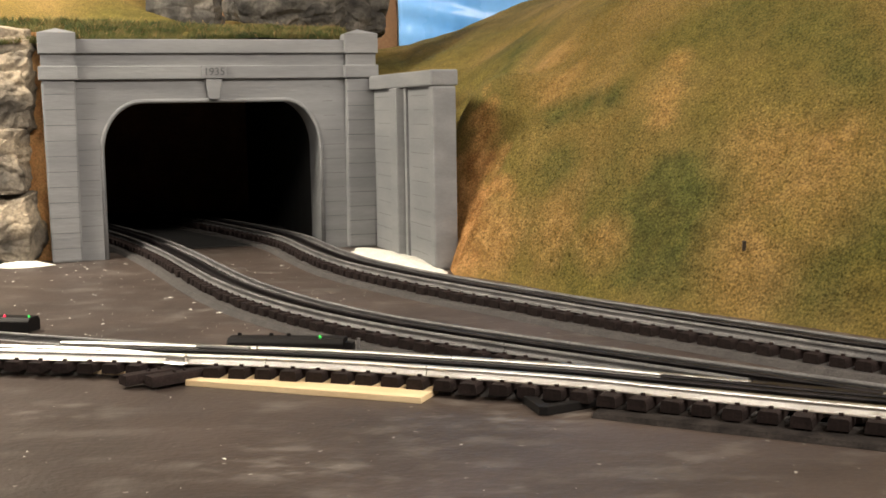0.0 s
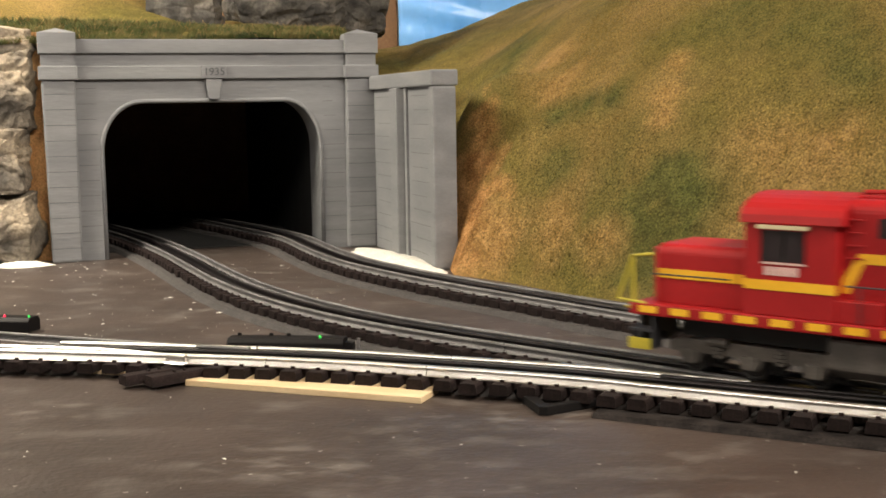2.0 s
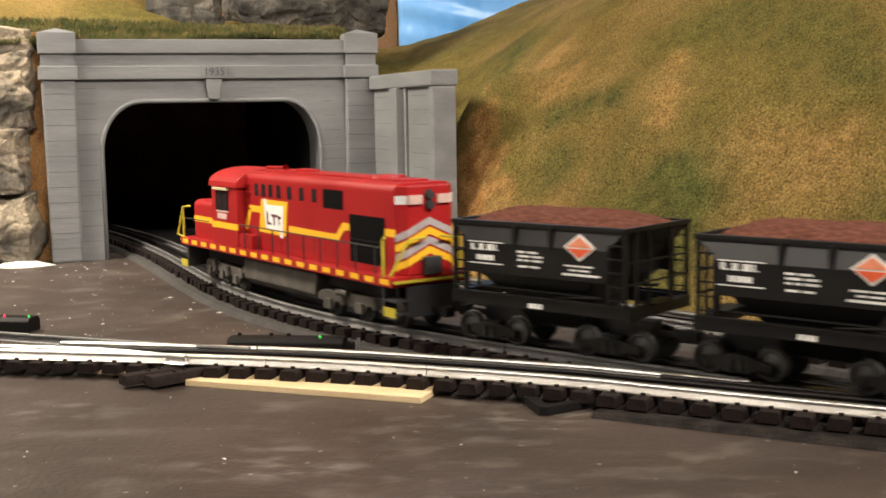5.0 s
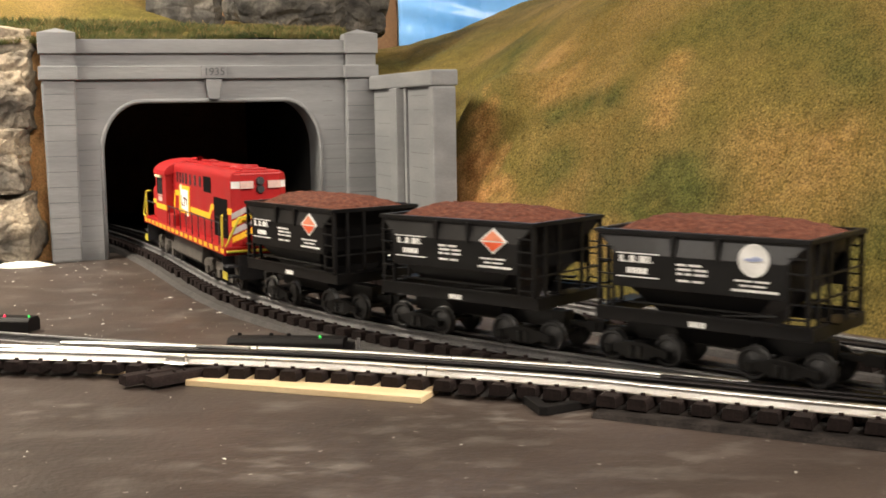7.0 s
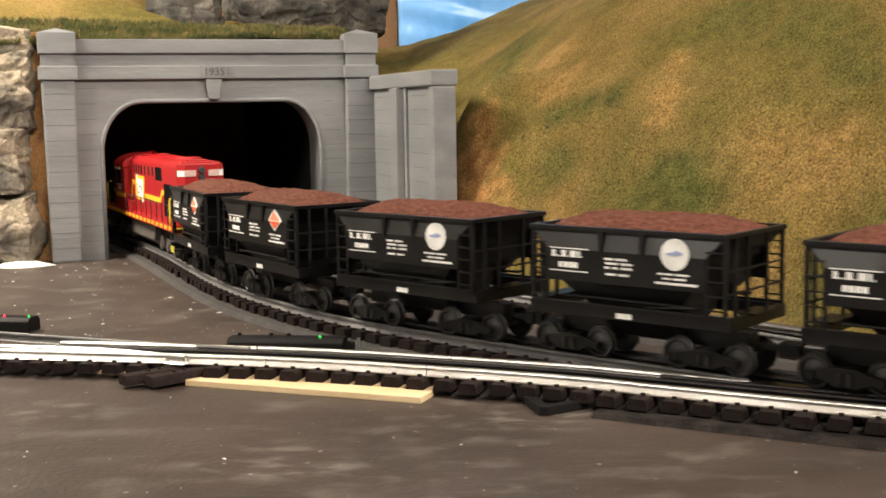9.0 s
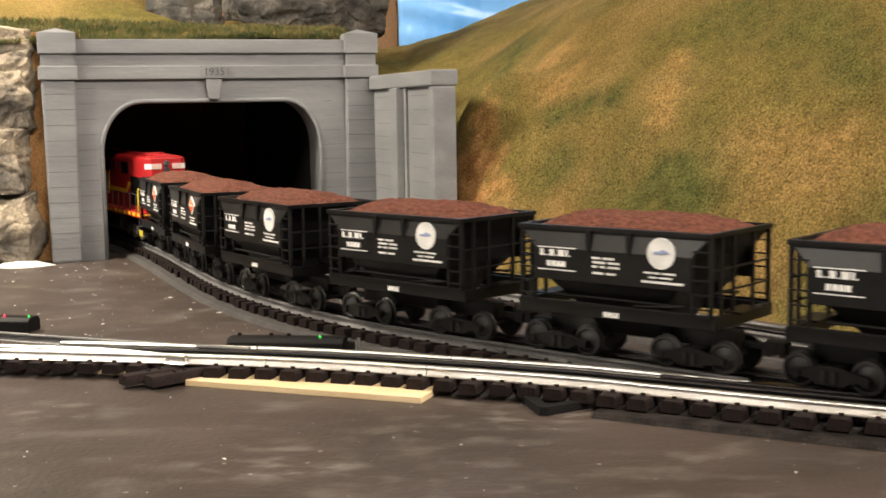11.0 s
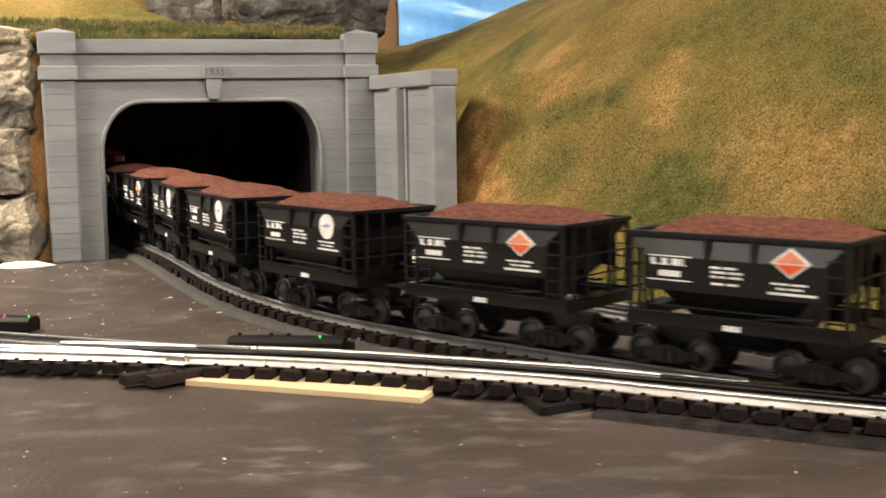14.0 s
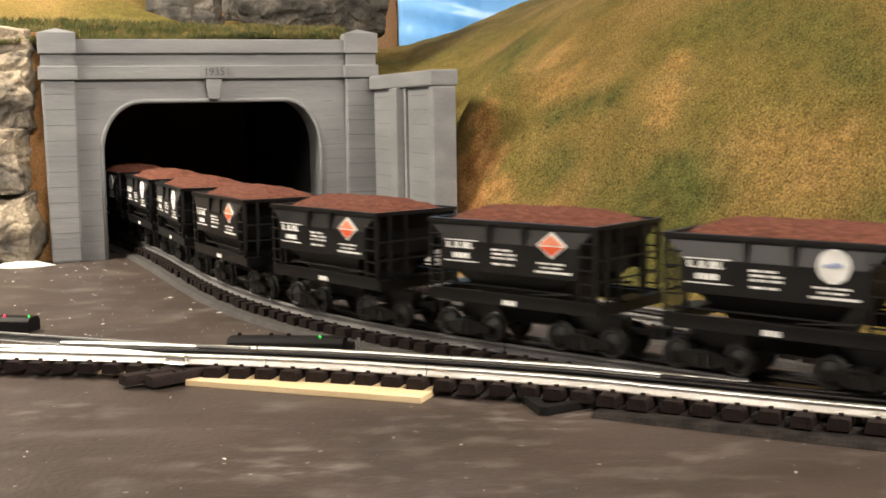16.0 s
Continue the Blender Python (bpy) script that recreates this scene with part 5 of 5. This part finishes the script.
        for x in (0.0827, 0.0942, 0.1062):
            side("window_bar", [(x, 0.0704), (x, 0.0880), (x + 0.0012, 0.0880), (x + 0.0012, 0.0704)], M_DARKGREY, "", sgn * CW, 0.0008, w1)
        side("cab_sill", [(0.0822, 0.0694), (0.0822, 0.0704), (0.1072, 0.0704), (0.1072, 0.0694)], M_PINKWHITE, "pale window sill", sgn * CW, 0.0008)
        for k in range(4):
            part("grab_iron", Geo().tube([(0.0625, sgn * (HW + 0.0012), 0.0745 + k * 0.0068), (0.0535, sgn * (HW + 0.0012), 0.0745 + k * 0.0068)], 0.0005, 6), M_RED, t)
        part("awning", Geo().box(0.0802, 0.1092, min(sgn * CW, sgn * (CW + 0.003)), max(sgn * CW, sgn * (CW + 0.003)), 0.0888, 0.0908), M_CREAM, t, "cream awning")
        bars("cab_number", [(0.1055, 0.0042, 0.0632, 0.0048), (0.1005, 0.0042, 0.0632, 0.0048), (0.0955, 0.0042, 0.0632, 0.0048), (0.0905, 0.0042, 0.0632, 0.0048)], min(sgn * CW, sgn * (CW + 0.0003)), M_PINKWHITE, t, "worn white number")
        # ladder and handrails beside the hood
        part("battery_box", Geo().box(0.040, 0.066, min(y, sgn * 0.0315), max(y, sgn * 0.0315), DK, 0.0525), M_RED, t, bevel=0.0008)
        rail = Geo().tube([(0.060, sgn * 0.0325, 0.0605), (-0.168, sgn * 0.0325, 0.0605)], 0.0005, 6)
        hr = part("handrail", rail, M_INK, t, "thin dark handrail")
        for k in range(9):
            x = 0.052 - k * 0.0265
            part("stanchion", Geo().tube([(x, sgn * 0.0325, DK), (x, sgn * 0.0325, 0.0605)], 0.0005, 6), M_INK, hr)
        hr2 = part("handrail", Geo().tube([(0.126, sgn * 0.0325, 0.0585), (0.176, sgn * 0.0325, 0.0585)], 0.0005, 6), M_INK, t, "thin dark handrail")
        # corner handrails, yellow
        part("corner_rail", Geo().tube([(-0.171, sgn * 0.0325, 0.0355), (-0.171, sgn * 0.0325, 0.0655), (-0.1735, sgn * 0.0325, 0.068)], 0.0011, 6), M_RAILYEL, t, "yellow grab rail")
        part("corner_rail", Geo().tube([(-0.1785, sgn * 0.0315, 0.041), (-0.186, sgn * 0.021, 0.066), (-0.186, sgn * 0.006, 0.0675)], 0.0011, 6), M_RAILYEL, t, "yellow grab rail")
        part("corner_rail", Geo().tube([(0.1805, sgn * 0.0325, DK), (0.199, sgn * 0.0320, 0.042), (0.190, sgn * 0.030, 0.0680), (0.178, sgn * 0.028, 0.0695)], 0.0011, 6), M_RAILYEL, t, "yellow grab rail")
        part("corner_rail", Geo().tube([(0.190, sgn * 0.030, 0.068), (0.1895, sgn * 0.030, DK)], 0.0011, 6), M_RAILYEL, t, "yellow grab rail")
        # steps at both ends
        for ex2 in (-1, 1):
            stp = Geo()
            fwd = 0.005 if ex2 > 0 else 0.0
            for z in (0.0145, 0.0235):
                stp.box(min(ex2 * 0.170, ex2 * 0.1865), max(ex2 * 0.170, ex2 * 0.1865), min(sgn * 0.022, sgn * 0.0325), max(sgn * 0.022, sgn * 0.0325), z, z + 0.0016)
            stp.box(min(ex2 * 0.1695, ex2 * 0.1710), max(ex2 * 0.1695, ex2 * 0.1710), min(sgn * 0.022, sgn * 0.0325), max(sgn * 0.022, sgn * 0.0325), 0.0135, 0.0335)
            part("step", stp, M_INK, t, "black end steps").location.x = fwd
            part("step_edge", Geo().box(min(ex2 * 0.1715, ex2 * 0.186), max(ex2 * 0.1715, ex2 * 0.186), min(sgn * 0.0322, sgn * 0.0332), max(sgn * 0.0322, sgn * 0.0332), 0.0130, 0.0195), M_RAILYEL, t, "yellow step edge").location.x = fwd
        # number boards and chevrons on the hood end
        part("number_board", Geo().add([(-0.1745, sgn * 0.0242, 0.0905), (-0.1808, sgn * 0.0180, 0.0905), (-0.1808, sgn * 0.0180, 0.0965), (-0.1745, sgn * 0.0242, 0.0965), (-0.1737, sgn * 0.0232, 0.0905), (-0.1800, sgn * 0.0170, 0.0905), (-0.1800, sgn * 0.0170, 0.0965), (-0.1737, sgn * 0.0232, 0.0965)],
             [(0, 1, 2, 3), (7, 6, 5, 4), (0, 4, 5, 1), (1, 5, 6, 2), (2, 6, 7, 3), (3, 7, 4, 0)]), M_WHITE, t, "white number board")
    # number board blocks at the rear
    for sgn in (1, -1):
        # dimmer and pinker than the boards on the chamfered corners
        part("number_board", Geo().box(-0.1830, -0.1812, min(sgn * 0.0065, sgn * 0.0175), max(sgn * 0.0065, sgn * 0.0175), 0.0905, 0.0968), M_PINKWHITE, t, "dim pinkish white number board")
    part("headlight", Geo().lathe([(0.0, -0.184), (0.003, -0.184), (0.004, -0.181)], (0, 0, 0.0965), "x", 14), M_INK, t)
    part("headlight", Geo().lathe([(0.0, -0.184), (0.003, -0.184), (0.004, -0.181)], (0, 0, 0.0895), "x", 14), M_INK, t)
    for k, mat in enumerate((M_CHEVRON, M_YELLOW, M_CHEVRON, M_YELLOW)):
        z = 0.081 - k * 0.0068
        g = Geo()
        for sgn in (1, -1):
            g.add([(-0.1814, 0, z), (-0.1814, sgn * 0.0178, z - 0.008), (-0.1814, sgn * 0.0178, z - 0.0132), (-0.1814, 0, z - 0.0052), (-0.1806, 0, z), (-0.1806, sgn * 0.0178, z - 0.008), (-0.1806, sgn * 0.0178, z - 0.0132), (-0.1806, 0, z - 0.0052)],
                  [(0, 1, 2, 3), (7, 6, 5, 4), (0, 4, 5, 1), (1, 5, 6, 2), (2, 6, 7, 3)])
            # continues on the chamfered corner
            g.add([(-0.1812, sgn * 0.0178, z - 0.008), (-0.1745, sgn * 0.0245, z - 0.012), (-0.1745, sgn * 0.0245, z - 0.0172), (-0.1812, sgn * 0.0178, z - 0.0132)], [(0, 1, 2, 3)])
        part("chevron", g, mat, t, "grey-white chevron" if mat is M_CHEVRON else "yellow chevron")
    part("rear_box", Geo().box(-0.1865, -0.1812, -0.007, 0.007, 0.0410, 0.0535), M_INK, t, "black box on the end platform", bevel=0.0008)
    # pilots and couplers
    for ex in (-1, 1):
        part("pilot", Geo().box(min(ex * 0.183, ex * 0.186), max(ex * 0.183, ex * 0.186), -0.022, 0.022, 0.012, 0.034), M_INK, t, "black pilot plate", bevel=0.0006).location.x = 0.005 if ex > 0 else 0.0
        coupler(t, ex * 0.184, ex)
        part("end_platform", Geo().box(min(ex * 0.183, ex * 0.1885), max(ex * 0.183, ex * 0.1885), -0.0325, 0.0325, 0.0365, 0.0382), M_RAILYEL, t, "yellow end beam", bevel=0.0005).location.x = 0.005 if ex > 0 else 0.0
    for x in (-0.118, 0.118):
        loco_truck(t, x)
    return t


M_CREAM = material("cream_paint", (0.72, 0.62, 0.4), 0.5, scale=60, fine=0.05)
M_PINKWHITE = material("pinkish_white_paint", (0.72, 0.5, 0.46), 0.5, scale=60, fine=0.1)
M_MAROON = material("dark_maroon_mark", (0.1, 0.018, 0.025), 0.6, scale=60)
M_CHEVRON = material("greyed_white_paint", (0.42, 0.38, 0.4), 0.55, scale=60, fine=0.08)
M_SEAM = material("dark_red_seam", (0.2, 0.012, 0.01), 0.5, scale=60)

LOCO = diesel()
CARS = [ore_car("diamond", "black ore car heaped with ore, orange diamond emblem"), None, ore_car("circle", "black ore car heaped with ore, white round emblem")]
for _v in (LOCO, CARS[0], CARS[2]):
    _v.scale = (SHRINK, SHRINK, SHRINK)
_kinds = "ddcccdddc"
for _i in range(9):
    if _i in (0, 2):
        continue
    _c = copy_thing(CARS[0] if _kinds[_i] == "d" else CARS[2], Matrix.Identity(4))
    if _i < len(CARS):
        CARS[_i] = _c
    else:
        CARS.append(_c)

# the first car's place along the curve, by time
RUN_T = [0.0, 0.5, 1.0, 1.5, 2.0, 2.5, 3.0, 3.5, 4.0, 4.2, 6.5, 7.0, 7.5, 8.0, 8.5, 9.0, 11.5, 12.0, 12.5, 13.0, 13.5, 14.0, 14.5, 15.0, 15.5, 16.0]
RUN_S = [-1.062, -0.966, -0.869, -0.772, -0.679, -0.583, -0.4824, -0.3834, -0.2889, -0.2511, 0.0601, 0.1136, 0.1716, 0.2288, 0.2877, 0.341, 0.5734, 0.616, 0.6589, 0.7045, 0.751, 0.8076, 0.8799, 0.9632, 1.0538, 1.1416]
PITCH, AHEAD = 0.17887, 0.288


def run(t):
    """Smooth travel between the known places."""
    n = len(RUN_T)
    sl = [(RUN_S[i + 1] - RUN_S[i]) / (RUN_T[i + 1] - RUN_T[i]) for i in range(n - 1)]
    i = max(0, min(n - 2, sum(1 for q in RUN_T if q <= t) - 1))
    d0 = sl[0] if i == 0 else (sl[i - 1] + sl[i]) / 2
    d1 = sl[-1] if i == n - 2 else (sl[i] + sl[i + 1]) / 2
    h = RUN_T[i + 1] - RUN_T[i]
    u = (t - RUN_T[i]) / h
    return (2 * u ** 3 - 3 * u ** 2 + 1) * RUN_S[i] + (u ** 3 - 2 * u ** 2 + u) * h * d0 + (-2 * u ** 3 + 3 * u ** 2) * RUN_S[i + 1] + (u ** 3 - u ** 2) * h * d1


def ride(s, base):
    """Pose of a vehicle whose two pivots, base apart, follow the curve."""
    ax, ay, _, _ = CURVE.at(s - base / 2)
    bx, by, _, _ = CURVE.at(s + base / 2)
    return pose((ax + bx) / 2, (ay + by) / 2, RAIL_TOP, 0, 0, math.degrees(math.atan2(by - ay, bx - ax)))


def motions():
    times = [k / 10 for k in range(161)]
    spin = [k / 30 for k in range(481) if k % 2 == 0 or k < 132 or k > 420]
    vehicles = [(LOCO, AHEAD, 0.236, 0.0092)] + [(c, -PITCH * i - 0.0032, 0.0938, 0.0094) for i, c in enumerate(CARS)]
    for ob, off, base, radius in vehicles:
        rows = [(t, ride((run(t) + off) * SHRINK, base * SHRINK)) for t in times]
        walk(ob, rows)
        for tr in [o for o in ob.children if o.name.startswith("truck")]:
            x = tr.location.x
            swivel = []
            for t, m in rows[::2]:
                _, _, dx, dy = CURVE.at((run(t) + off + x) * SHRINK)
                body = m.to_euler().z
                a = (math.atan2(dy, dx) - body + math.pi) % (2 * math.pi) - math.pi
                swivel.append((t, pose(x, 0, 0, 0, 0, math.degrees(a))))
            walk(tr, swivel)
            for w in [o for o in tr.children if o.name.startswith("wheelset")]:
                wx = w.location.x
                walk(w, [(t, pose(wx, 0, radius, 0, math.degrees(run(t) / radius), 0)) for t in spin])


motions()
